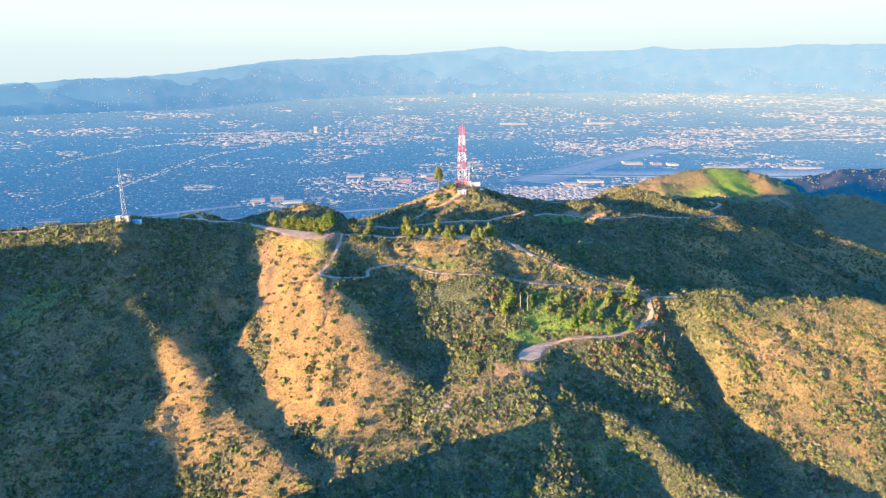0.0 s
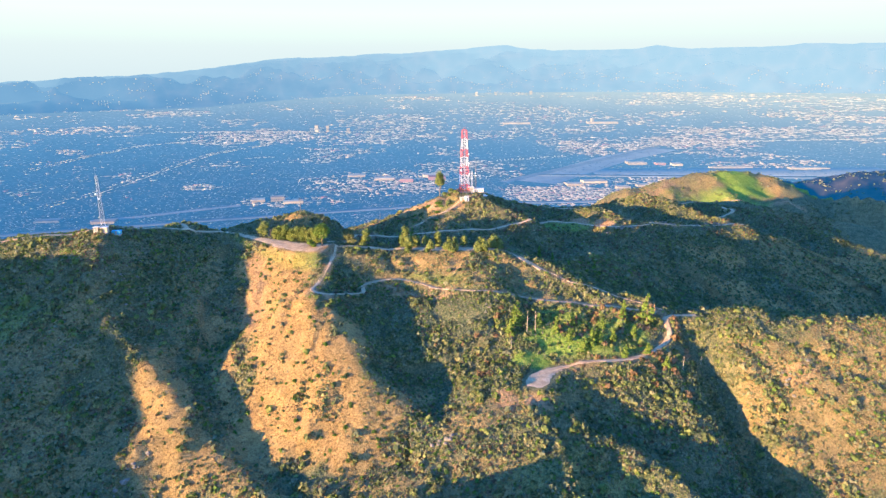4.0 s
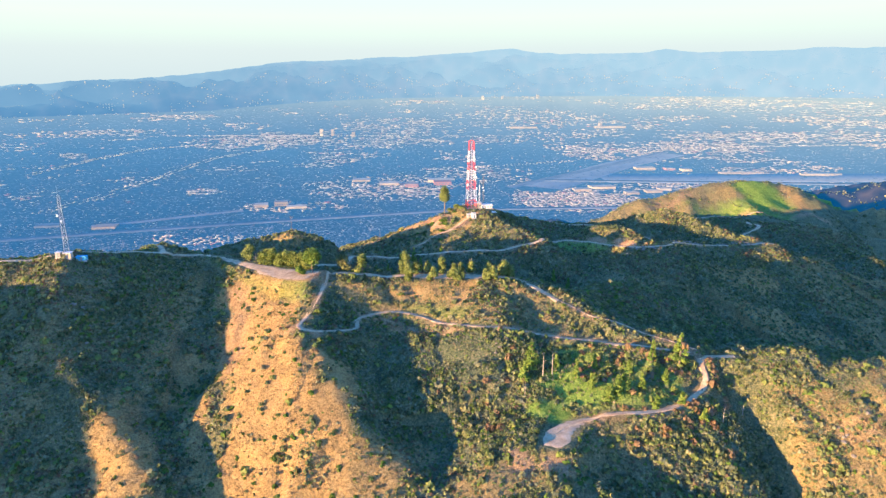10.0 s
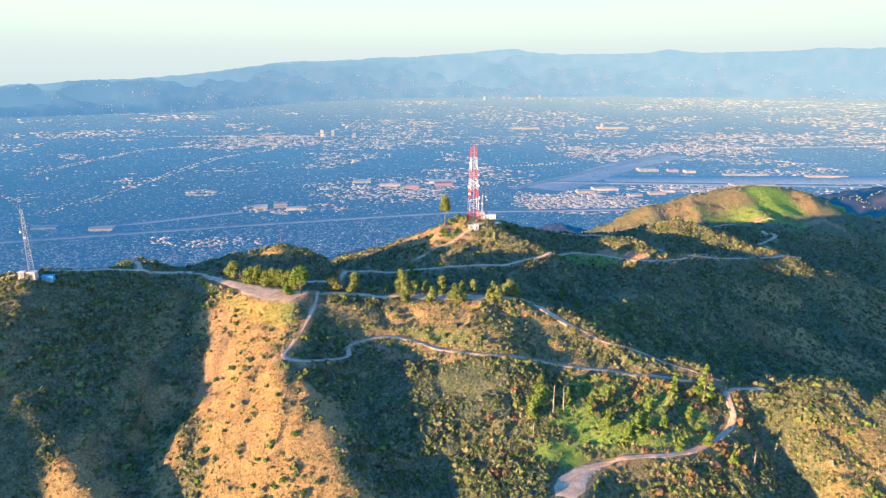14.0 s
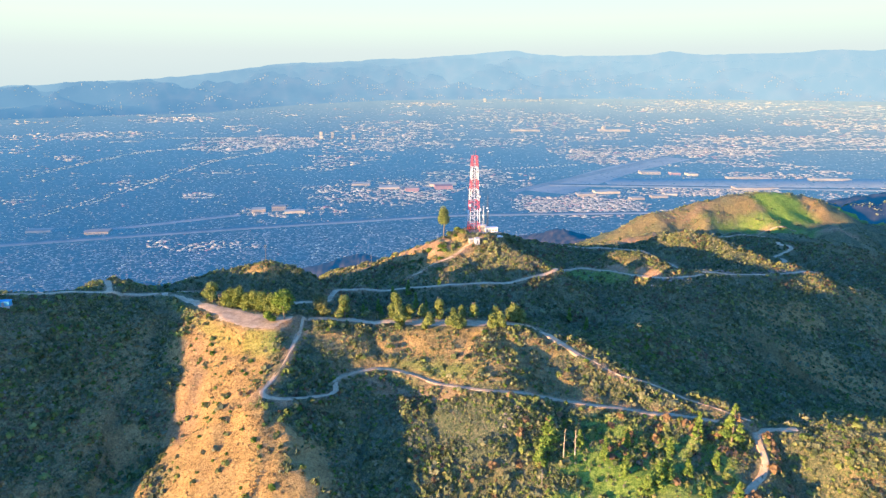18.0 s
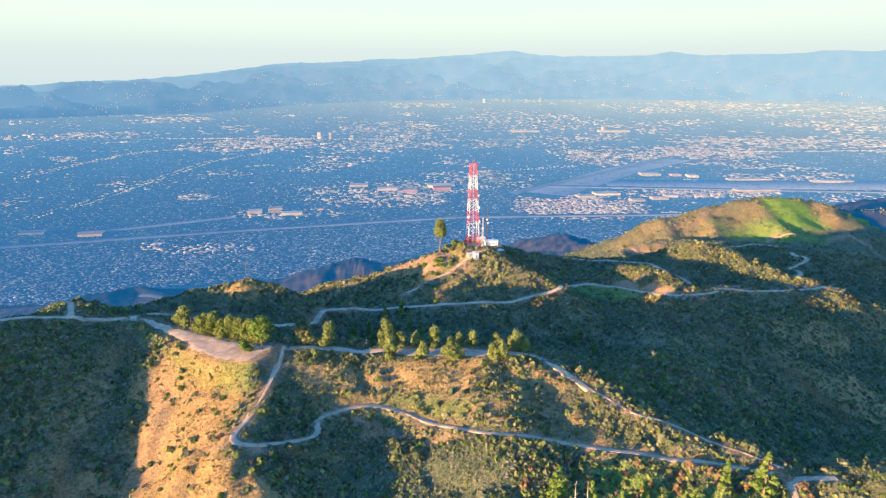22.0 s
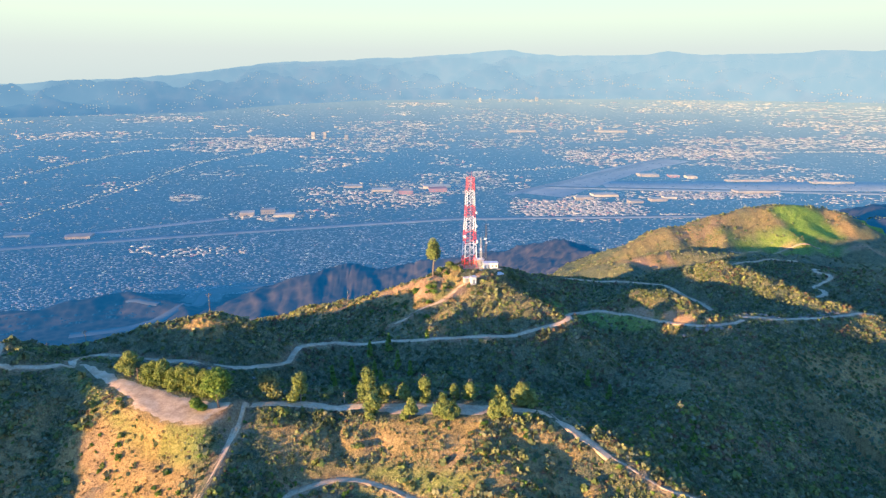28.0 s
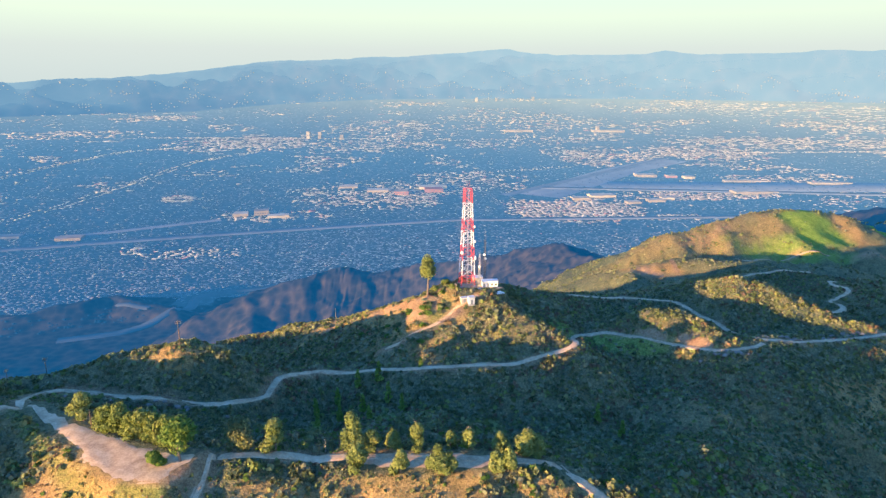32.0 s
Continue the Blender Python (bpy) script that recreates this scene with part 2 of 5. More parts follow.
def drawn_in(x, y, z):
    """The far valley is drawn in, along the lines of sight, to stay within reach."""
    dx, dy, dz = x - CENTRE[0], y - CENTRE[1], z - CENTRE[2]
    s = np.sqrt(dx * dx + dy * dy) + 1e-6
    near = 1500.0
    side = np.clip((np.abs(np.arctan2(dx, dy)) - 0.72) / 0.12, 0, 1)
    dz = dz - side * np.clip((s - near) / 1500, 0, 1) * 4e3   # out of view the plain is dropped so its rim can't shade the city
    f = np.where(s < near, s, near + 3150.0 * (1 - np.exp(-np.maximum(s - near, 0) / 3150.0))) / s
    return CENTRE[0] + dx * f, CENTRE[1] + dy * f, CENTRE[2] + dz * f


def haze_amount(x, y):
    """Haze painted over a far place: more with distance, and towards the sunlit east."""
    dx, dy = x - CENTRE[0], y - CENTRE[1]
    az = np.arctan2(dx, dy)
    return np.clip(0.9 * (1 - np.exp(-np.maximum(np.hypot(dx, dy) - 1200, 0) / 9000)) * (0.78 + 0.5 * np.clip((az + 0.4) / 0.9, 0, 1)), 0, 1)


CRESTS = []


def crest(points, west, east, round_=6.0):
    """A crest line with the steepness of the flanks to its left and right, as one walks along it."""
    CRESTS.append((np.array(points, float), west, east, round_))


# the long main ridge with the fire road
crest([(-460, 370, -104), (-300, 388, -91), (-192, 388, -80), (-162, 420, -88), (-130, 424, -92), (-92, 408, -92.5),
       (-63, 402, -94), (-32, 405, -96.5), (18, 406, -98.5), (44, 405, -101), (65, 391, -107), (81, 376, -112),
       (105, 366, -117), (125, 360, -120.5), (145, 354, -121), (175, 358, -121), (246, 345, -124), (360, 330, -130)],
      0.42, 0.62, 7)
# bare golden spur below the parking lot
crest([(-76, 402, -94), (-66, 379, -100.5), (-66, 349, -106), (-56, 335, -112), (-46, 319, -119), (-37, 305, -126.5), (-27, 297, -133.5),
       (-13, 288, -142), (-4, 281, -148), (2, 273, -154)], 0.48, 0.6, 5)
# spur below the lattice mast, and its foot
crest([(-192, 388, -80), (-179, 351, -95), (-163, 326, -113), (-149, 318, -120.5), (-131, 302, -131.5), (-119, 290, -138), (-105, 278, -144),
       (-76, 256, -154), (-58, 241, -160), (-40, 222, -172)], 0.6, 0.72, 5)
crest([(-119, 290, -138), (-130, 268, -148), (-139, 248, -156), (-150, 222, -168)], 0.6, 0.5, 6)
# hillside under the ridge trail
crest([(16, 405, -98.5), (23, 376, -108), (30, 354, -114.5), (38, 336, -124), (41, 320, -133)], 0.42, 0.3, 10)
# bench with the pines
crest([(108, 365, -118.5), (90, 340, -125.5), (64, 322, -131), (44, 302, -136.5)], 0.72, 0.45, 14)
# saddle towards the tower hill, and its spur to the east
crest([(62, 393, -106), (98, 425, -109.5), (108, 455, -117), (106, 488, -117)], 0.6, 0.46, 7)
crest([(98, 425, -112), (135, 430, -121), (166, 414, -132), (200, 405, -148)], 0.45, 0.5, 8)
# two tongues below the turnout
crest([(45, 300, -136), (25, 287, -144), (12, 276, -148.5), (1.5, 264, -153), (-25, 249, -156), (-42, 233, -160),
       (-62, 215, -167), (-100, 190, -180)], 0.85, 0.7, 4)
crest([(47, 298, -136), (64, 278, -145), (80, 267, -150.5), (98, 254, -156), (114, 238, -162), (142, 208, -176)], 0.72, 0.8, 5)
# sunny slope with boulders
crest([(160, 354, -120.5), (178, 328, -137), (190, 304, -151), (200, 276, -172)], 0.68, 0.7, 6)
crest([(246, 345, -124), (216, 326, -134), (208, 300, -154), (204, 268, -173), (202, 225, -192)], 0.7, 0.7, 8)
# hill with the red and white tower
crest([(18, 550, -88), (-3, 541, -90), (-24, 548, -100), (-48, 564, -113), (-72, 588, -124), (-100, 615, -142), (-135, 630, -154), (-180, 640, -172),
       (-240, 660, -205)], 0.55, 0.5, 5)
crest([(18, 550, -88), (11, 534, -92), (12, 520, -99), (16, 508, -104)], 0.58, 0.55, 7)
crest([(20, 546, -88), (34, 532, -91), (50, 518, -96), (63, 510, -102)], 0.75, 0.55, 4)
crest([(18, 550, -88), (40, 566, -94), (75, 588, -104), (104, 602, -111), (142, 606, -114.5), (160, 612, -110)], 0.5, 0.46, 6)
crest([(-50, 499, -111), (-21, 500, -109.5), (6, 492, -107), (27, 491, -105.5), (48, 500, -105), (65, 507, -104)], 0.5, 0.7, 3)
crest([(96, 552, -107), (106, 549, -103.5), (126, 543, -101.5), (138, 533, -104), (147, 522, -108), (153, 514, -112)], 0.5, 0.6, 4)
crest([(146, 522, -109), (166, 529, -110.5), (200, 539, -113.5), (239, 551, -118), (275, 556, -127)], 0.4, 0.6, 5)
crest([(150, 612, -113), (166, 608, -106), (181, 602, -98.5), (199, 593, -102), (215, 579, -107.5), (232, 565, -113), (246, 558, -118)], 0.42, 0.5, 4)
crest([(142, 606, -114.5), (160, 660, -136), (185, 750, -158), (186, 800, -168), (192, 846, -164), (222, 850, -160), (243, 862, -159), (294, 843, -157), (335, 815, -151), (420, 800, -158)], 0.5, 0.5, 4)
crest([(181, 604, -101), (206, 660, -120), (233, 700, -127), (273, 720, -130), (340, 735, -133), (430, 720, -150), (520, 690, -170)], 0.42, 0.45, 7)
crest([(273, 720, -130), (300, 670, -127), (330, 640, -130), (379, 556, -148), (425, 495, -166)], 0.42, 0.42, 9)
# green hill
crest([(118, 905, -225), (164, 905, -192), (217, 915, -169), (264, 935, -156), (325, 960, -147), (387, 980, -139), (421, 986, -133), (458, 1000, -139), (506, 1010, -142), (570, 1020, -152),
       (650, 1012, -142), (800, 1010, -136), (1100, 1000, -150)], 0.5, 0.56, 5)
crest([(387, 980, -139), (398, 950, -148), (405, 925, -158), (412, 895, -166), (425, 865, -178)], 0.5, 0.6, 5)
crest([(506, 1010, -142), (494, 975, -149), (482, 940, -157), (478, 905, -162), (490, 860, -185)], 0.42, 0.55, 5)
crest([(650, 1012, -142), (690, 940, -180), (720, 860, -220)], 0.5, 0.5, 8)
crest([(264, 935, -156), (262, 905, -164), (256, 880, -176)], 0.5, 0.55, 4)
crest([(325, 960, -147), (322, 925, -156), (315, 895, -168)], 0.5, 0.55, 4)
crest([(680, 1290, -235), (740, 1300, -196), (900, 1320, -182), (1200, 1330, -190)], 0.4, 0.42, 14)
# knoll behind the lot, and the tail of the ridge beyond it
crest([(-160, 460, -99.5), (-125, 469, -94), (-98, 470, -87), (-80, 473, -93), (-64, 482, -104), (-50, 500, -113)], 0.55, 0.85, 3.5)
crest([(-162, 420, -88), (-178, 444, -90), (-195, 466, -110), (-226, 510, -140), (-270, 560, -168), (-330, 640, -205)], 0.5, 0.5, 7)
# low dark hills at the valley's edge
crest([(-480, 1440, -470), (-440, 1450, -436), (-376, 1460, -404), (-285, 1500, -381), (-208, 1530, -376), (-66, 1540, -366), (17, 1500, -354), (83, 1450, -326),
       (154, 1400, -300), (209, 1330, -271), (240, 1200, -258), (215, 1000, -225)], 0.42, 0.45, 8)
crest([(-208, 1530, -376), (-190, 1440, -410), (-180, 1360, -450)], 0.5, 0.5, 8)
crest([(-376, 1460, -404), (-350, 1370, -440), (-310, 1300, -475)], 0.5, 0.5, 8)
crest([(17, 1500, -354), (0, 1400, -395), (-20, 1300, -430)], 0.5, 0.5, 8)
crest([(180, 1440, -345), (330, 1500, -400), (520, 1420, -430)], 0.4, 0.4, 14)
crest([(-1094, 1600, -537), (-1017, 1640, -526), (-962, 1680, -523), (-903, 1720, -514), (-855, 1760, -513), (-822, 1780, -512), (-743, 1760, -519), (-676, 1740, -523), (-632, 1700, -525)], 0.5, 0.5, 6)
# unseen hillside and knob, added in the west and shaped to shade the gullies
crest([(-470, 330, -108), (-395, 264, -74), (-362, 240, -68), (-362, 222, -73), (-361, 206, -84), (-355, 192, -91), (-346, 181, -97), (-334, 164, -110), (-326, 134, -124), (-328, 112, -134), (-330, 75, -155)], 0.5, 0.5, 6)
crest([(-130, 141, -146), (-105, 156, -138), (-84, 172, -130.5), (-72, 182, -135), (-62, 190, -142)], 0.85, 0.8, 3)


# steep gully between the bench and the sunny slope: x, y, depth
GULLY = np.array([(133, 353, 2), (136, 338, 9), (139, 320, 13), (140, 300, 15), (144, 280, 15), (154, 256, 11), (162, 236, 4)], float)


def along(x, y, line):
    """Nearest way to a crest line: distance, height there, and the side (left of the walk is positive)."""
    best = np.full(x.shape, 1e12)
    zz, side = np.zeros(x.shape), np.zeros(x.shape)
    for a, b in zip(line[:-1], line[1:]):
        ex, ey = b[0] - a[0], b[1] - a[1]
        u = np.clip(((x - a[0]) * ex + (y - a[1]) * ey) / (ex * ex + ey * ey), 0, 1)
        px, py = x - a[0] - u * ex, y - a[1] - u * ey
        d = px * px + py * py
        hit = d < best
        best = np.where(hit, d, best)
        zz = np.where(hit, a[2] + u * (b[2] - a[2]), zz)
        side = np.where(hit, (ex * py - ey * px) / math.hypot(ex, ey), side)
    return np.sqrt(best), zz, side


def lattice(ix, iy, seed):
    h = np.sin(ix * 127.1 + iy * 311.7 + seed * 74.7) * 43758.5453
    return h - np.floor(h)


def noise2(x, y, seed=0):
    """Smooth value noise in the plane, -1 to 1."""
    ix, iy = np.floor(x), np.floor(y)
    fx, fy = x - ix, y - iy
    fx, fy = fx * fx * (3 - 2 * fx), fy * fy * (3 - 2 * fy)
    a, b = lattice(ix, iy, seed), lattice(ix + 1, iy, seed)
    c, d = lattice(ix, iy + 1, seed), lattice(ix + 1, iy + 1, seed)
    return 2 * (a + (b - a) * fx + (c - a) * fy + (a - b - c + d) * fx * fy) - 1


def fbm(x, y, octaves=4, seed=0):
    out, amp = 0, 1.0
    for k in range(octaves):
        out = out + amp * noise2(x * 2 ** k, y * 2 ** k, seed + k)
        amp *= 0.5
    return out


def hills(x, y):
    """Height of the bare hills, before tracks are cut into them."""
    base = np.interp(np.hypot(x * 0.5, y), [0, 560, 800, 1200, 1600, 2200], [-330, -340, -450, -520, -548, -552])
    warp = 7 * fbm(x / 42, y / 42, 2, 5)
    wx, wy = x + warp, y + 6 * fbm(x / 38, y / 38, 2, 9)
    keep = np.clip(np.minimum(np.hypot(x - 18, y - 550), 400) / 60, 0.15, 1)
    wx, wy = x + (wx - x) * keep * 0.6, y + (wy - y) * keep * 0.6
    acc = np.exp((base - base) / 5.0) * 0
    k = 2.6
    top = base.copy()
    parts = []
    for line, west, east, r in CRESTS:
        d, z, side = along(wx, wy, line)
        slope = np.where(side > 0, west, east)
        t = z - slope * (np.sqrt(d * d + r * r) - r) - 0.4 * np.maximum(d - 130, 0)
        parts.append(t)
        top = np.maximum(top, t)
    acc = np.exp((base - top) / k)
    for t in parts:
        acc += np.exp((t - top) / k)
    z = top + k * np.log(acc) * 0.8
    d, deep, _ = along(x, y, GULLY)
    z = z - deep * np.exp(-(d / 9.5) ** 2)
    high = np.clip((z - FLOOR) / 60, 0, 1)
    gully = 1 - np.abs(fbm(x / 23 + 3, y / 31, 3, 21))
    z = z + high * (1.3 * fbm(x / 17, y / 17, 3, 3) - 1.6 * np.clip(gully - 0.72, 0, 1) * 4)
    rolling = np.clip((np.hypot(x, y) - 900) / 300, 0, 1) * high
    return z + rolling * (8 * fbm(x / 130, y / 130, 4, 91) + 13 * (0.4 - np.abs(fbm(x / 60, y / 70, 5, 92))))

# ---------------------------------------------------------------- tracks and ground
class Track:
    def __init__(self, width, points):
        p = np.array(points, float)
        for _ in range(2):   # rounded corners
            q = [p[0]]
            for a, b in zip(p[:-1], p[1:]):
                q += [a * 0.75 + b * 0.25, a * 0.25 + b * 0.75]
            p = np.array(q + [p[-1]])
        seg = np.r_[0, np.cumsum(np.hypot(*np.diff(p, axis=0).T))]
        s = np.arange(0, seg[-1], 2.0)
        self.xy = np.stack([np.interp(s, seg, p[:, 0]), np.interp(s, seg, p[:, 1])], 1)
        z = hills(self.xy[:, 0], self.xy[:, 1])
        pad = np.r_[np.full(5, z[0]), z, np.full(5, z[-1])]
        self.z = np.convolve(pad, np.hanning(13)[1:-1] / np.hanning(13).sum(), "valid")[: len(z)]
        self.width = width


TRACKS = {
    "ridge_trail": Track(3.3, [(-63, 402.5), (-56, 404), (-40, 407), (-24, 408), (-8, 407), (8, 406), (20, 406.5), (32, 406), (40, 407.5), (45, 404), (52, 398), (60, 389)]),
    "slope_road": Track(2.0, [(-63, 402.5), (-62.5, 392), (-63.5, 376.5), (-65.5, 366), (-68, 356), (-68, 351), (-64.5, 349), (-59.5, 351), (-50, 356), (-43.5, 361),
                              (-41.5, 366.5), (-44, 370.5), (-41, 374.5), (-31, 380), (-22, 382), (-10, 379), (6, 370.5), (20, 364), (30, 363), (46, 366), (64, 363.5),
                              (83, 360), (102, 359), (119, 357)]),
    "bench_road": Track(3.0, [(43, 303), (47, 309), (54, 315), (61, 317.5), (74, 319), (88, 320), (101, 325), (113, 333), (120, 341), (120.5, 348), (121, 354), (128, 357), (140, 357)]),
    "valley_road": Track(2.9, [(-135, 427), (-141, 437), (-142, 447), (-138, 453), (-131, 455), (-119, 455.5), (-104, 451.5), (-89, 451), (-76.5, 456), (-68, 462.5), (-64, 468.5), (-63.5, 475.5),
                               (-62, 482), (-55, 491), (-43, 497), (-25, 496), (-8, 491.5), (11, 489), (30, 491.5), (48, 494.5), (61, 500), (67, 504), (68, 511), (70, 520), (71, 532), (75, 542), (85, 544), (98, 540), (110, 532.5), (122, 526),
                               (131, 521), (143, 516.5), (156, 521), (166, 529)]),
    "saddle_road": Track(2.9, [(80, 590), (100, 599), (118, 601), (141, 599), (150, 588), (156, 577), (162, 563), (164, 548), (165, 536), (169, 530.5), (182, 533), (200, 540), (226, 550), (240, 554), (256, 556)]),
    "mast_road": Track(3.1, [(-420, 372), (-300, 384), (-240, 384), (-200, 386), (-180, 402), (-167, 412), (-158, 417.5), (-150, 420.5), (-140, 422.5), (-135, 428)]),
    "crest_trail": Track(0.7, [(43, 408), (47, 402), (63, 387), (74, 379), (82, 376), (94, 371), (106, 366), (122, 358)]),
    "mound_track": Track(2.8, [(-158, 419), (-166, 434), (-175, 445), (-184, 452), (-193, 455), (-204, 468)]),
    "tower_track": Track(2.0, [(24, 536), (18, 532.5), (13, 529), (9.5, 525), (3, 519.5), (-5.5, 516.5), (-14, 514), (-22, 511)]),
    "green_hill_road": Track(4.0, [(318, 888), (341, 901), (362, 912), (387, 907), (414, 902), (432, 915)]),
    "east_road": Track(3.4, [(262, 644), (274, 644), (281, 646), (283, 653), (276, 657), (283, 660), (292, 662), (296, 667), (291, 675), (292, 688), (310, 696)]),
    "hollow_road": Track(3.0, [(206, 655), (225, 683), (245, 705), (258, 714), (275, 718), (300, 722)]),
}
LOT = np.array([(-138, 431), (-131, 432.5), (-114, 421.5), (-100, 414), (-87, 408), (-76, 404), (-65, 403), (-66, 397), (-73, 390), (-84, 388.5), (-92, 393.5), (-104, 405),
                (-115, 413.5), (-127, 423)], float)
TURNOUT = np.array([(38.5, 298), (40, 306), (44, 312), (49, 316), (55, 318), (64, 319), (61, 315), (57, 311.5), (53.5, 305), (51, 298), (44.5, 295.5)], float)
PAD = np.array([(14, 545), (20, 542), (33, 542), (37, 545.5), (34, 550), (24, 553), (15, 551)], float)


def in_polygon(x, y, poly, soft):
    """1 inside, falling to 0 within soft metres outside."""
    inside = np.zeros(x.shape, bool)
    dist = np.full(x.shape, 1e9)
    for a, b in zip(poly, np.roll(poly, -1, 0)):
        crosses = (a[1] > y) != (b[1] > y)
        with np.errstate(divide="ignore", invalid="ignore"):
            xx = (b[0] - a[0]) * (y - a[1]) / (b[1] - a[1]) + a[0]
        inside ^= crosses & (x < xx)
        e = b - a
        u = np.clip(((x - a[0]) * e[0] + (y - a[1]) * e[1]) / (e @ e), 0, 1)
        dist = np.minimum(dist, np.hypot(x - a[0] - u * e[0], y - a[1] - u * e[1]))
    return np.where(inside, 1.0, np.clip(1 - dist / soft, 0, 1))


def lot_level(x, y):
    """The lot is tilted towards the evening sun so that it looks lit."""
    return -93.7 + 0.075 * (y - 412) + 0.03 * (x + 95)


def turnout_level(x, y):
    return -135.0 + 0.05 * (y - 303)


def pad_level(x, y):
    return -87.6 + 0.0 * x


CLEARING = np.array([(-26, 409), (-15, 409.5), (2, 409), (18, 409.5), (30, 408), (33, 405), (28, 402.5), (17, 401), (2, 400.5), (-9, 400.5), (-18, 403), (-26, 406)], float)


def clearing_level(x, y):
    # also tilted a little sunward, to catch more light
    return -97.7 - 0.0009 * (x - 2) ** 2 + 0.06 * (y - 405)


LEVELS = [(CLEARING, clearing_level), (LOT, lot_level), (TURNOUT, turnout_level), (PAD, pad_level)]


def nearest_track(x, y, track, reach=12.0):
    """Distance to a track's middle and its height there; far points keep 1e9."""
    d = np.full(x.shape, 1e9)
    z = np.zeros(x.shape)
    lo, hi = track.xy.min(0) - reach, track.xy.max(0) + reach
    m = (x > lo[0]) & (x < hi[0]) & (y > lo[1]) & (y < hi[1])
    if m.any():
        dx = x[m][:, None] - track.xy[None, :, 0]
        dy = y[m][:, None] - track.xy[None, :, 1]
        q = dx * dx + dy * dy
        k = q.argmin(1)
        d[m] = np.sqrt(q[np.arange(len(k)), k])
        z[m] = track.z[k]
    return d, z


def ground(x, y):
    """Height of the finished ground."""
    x, y = np.atleast_1d(np.asarray(x, float)), np.atleast_1d(np.asarray(y, float))
    z = hills(x, y)
    for track in TRACKS.values():
        d, zt = nearest_track(x, y, track)
        f = np.clip(1 - (d - track.width * 0.5 - 0.6) / 3.0, 0, 1)
        f = f * f * (3 - 2 * f)
        z = z + (zt - z) * f
    for poly, level in LEVELS:
        f = in_polygon(x, y, poly, 5.0)
        f = f * f * (3 - 2 * f)
        z = z + (level(x, y) - z) * f
    return z


def off_tracks(x, y, margin=0.5):
    """True where nothing has been cleared for a track, the lot or a pad."""
    ok = np.ones(x.shape, bool)
    for track in TRACKS.values():
        ok &= nearest_track(x, y, track)[0] > track.width * 0.5 + margin
    for poly in (CLEARING, LOT, TURNOUT, PAD):
        ok &= in_polygon(x, y, poly, margin + 0.5) <= 0
    return ok


def patches(x, y, spots):
    """Cover of overlapping ellipses (x, y, half widths, turn in degrees, amount) with ragged rims."""
    out = np.zeros(x.shape)
    rag = 0.35 * fbm(x / 14, y / 14, 3, 31)
    for cx, cy, rx, ry, turn, amount in spots:
        c, s = math.cos(radians(turn)), math.sin(radians(turn))
        u, v = ((x - cx) * c + (y - cy) * s) / rx, (-(x - cx) * s + (y - cy) * c) / ry
        out = np.maximum(out, amount * np.clip((1.15 - np.hypot(u, v) + rag) / 0.3, 0, 1))
    return out


DRY = [(-195, 305, 38, 30, 20, 0.4), (-160, 268, 38, 30, 15, 0.45), (-215, 262, 40, 40, 0, 0.35), (-118, 345, 8, 22, 0, 0.7), (-105, 317, 7, 18, 10, 0.8), (-74, 272, 12, 14, 20, 0.8),
       (20, 250, 26, 14, 0, 0.5), (225, 460, 34, 22, -20, 0.9), (208, 507, 26, 13, 10, 0.8), (175, 455, 60, 34, 0, 0.5), (110, 440, 20, 30, 10, 0.35), (290, 462, 40, 18, 0, 0.75), (-88, 352, 25, 58, 8, 1.0), (-62, 300, 30, 38, 30, 1.0), (-36, 284, 24, 18, 35, 0.85), (-20, 296, 18, 9, 35, 0.6), (-124, 288, 13, 26, 25, 0.95), (-104, 264, 24, 18, 40, 0.85), (-80, 246, 22, 14, 35, 0.6),
       (-135, 362, 9, 40, 0, 0.5), (-2, 393, 50, 7, 0, 0.75), (0, 385, 42, 12, 0, 0.35), (30, 378, 22, 10, -20, 0.6), (185, 300, 40, 36, 0, 0.6), (235, 330, 40, 30, 0, 0.55),
       (28, 286, 24, 9, 20, 0.55), (50, 288, 18, 8, 0, 0.5), (-40, 245, 40, 12, 25, 0.5), (40, 376, 26, 8, -20, 0.6), (-3, 531, 22, 13, -15, 0.75), (22, 512, 40, 18, 10, 0.25), (-20, 541, 26, 9, -20, 0.9), (-58, 562, 24, 8, 35, 0.8), (-4, 503, 16, 8, 0, 0.5), (-12, 520, 16, 8, 0, 0.6),
       (-38, 556, 30, 10, 35, 0.6), (122, 535, 24, 6, -30, 0.35), (195, 606, 24, 16, -40, 0.35), (385, 548, 45, 32, 0, 0.85), (300, 520, 45, 60, 0, 0.55), (440, 965, 70, 45, 0, 0.5),
       (486, 960, 12, 50, 8, 1.0), (212, 848, 26, 20, 10, 1.0), (300, 935, 90, 40, 15, 0.45), (720, 980, 120, 50, 0, 0.8), (-98, 466, 8, 6, 0, 0.9),
       (-230, 392, 60, 8, 0, 0.25), (-165, 1520, 110, 22, 15, 0.7), (-915, 1740, 150, 45, 20, 0.9), (60, 260, 12, 20, 0, 0.4)]
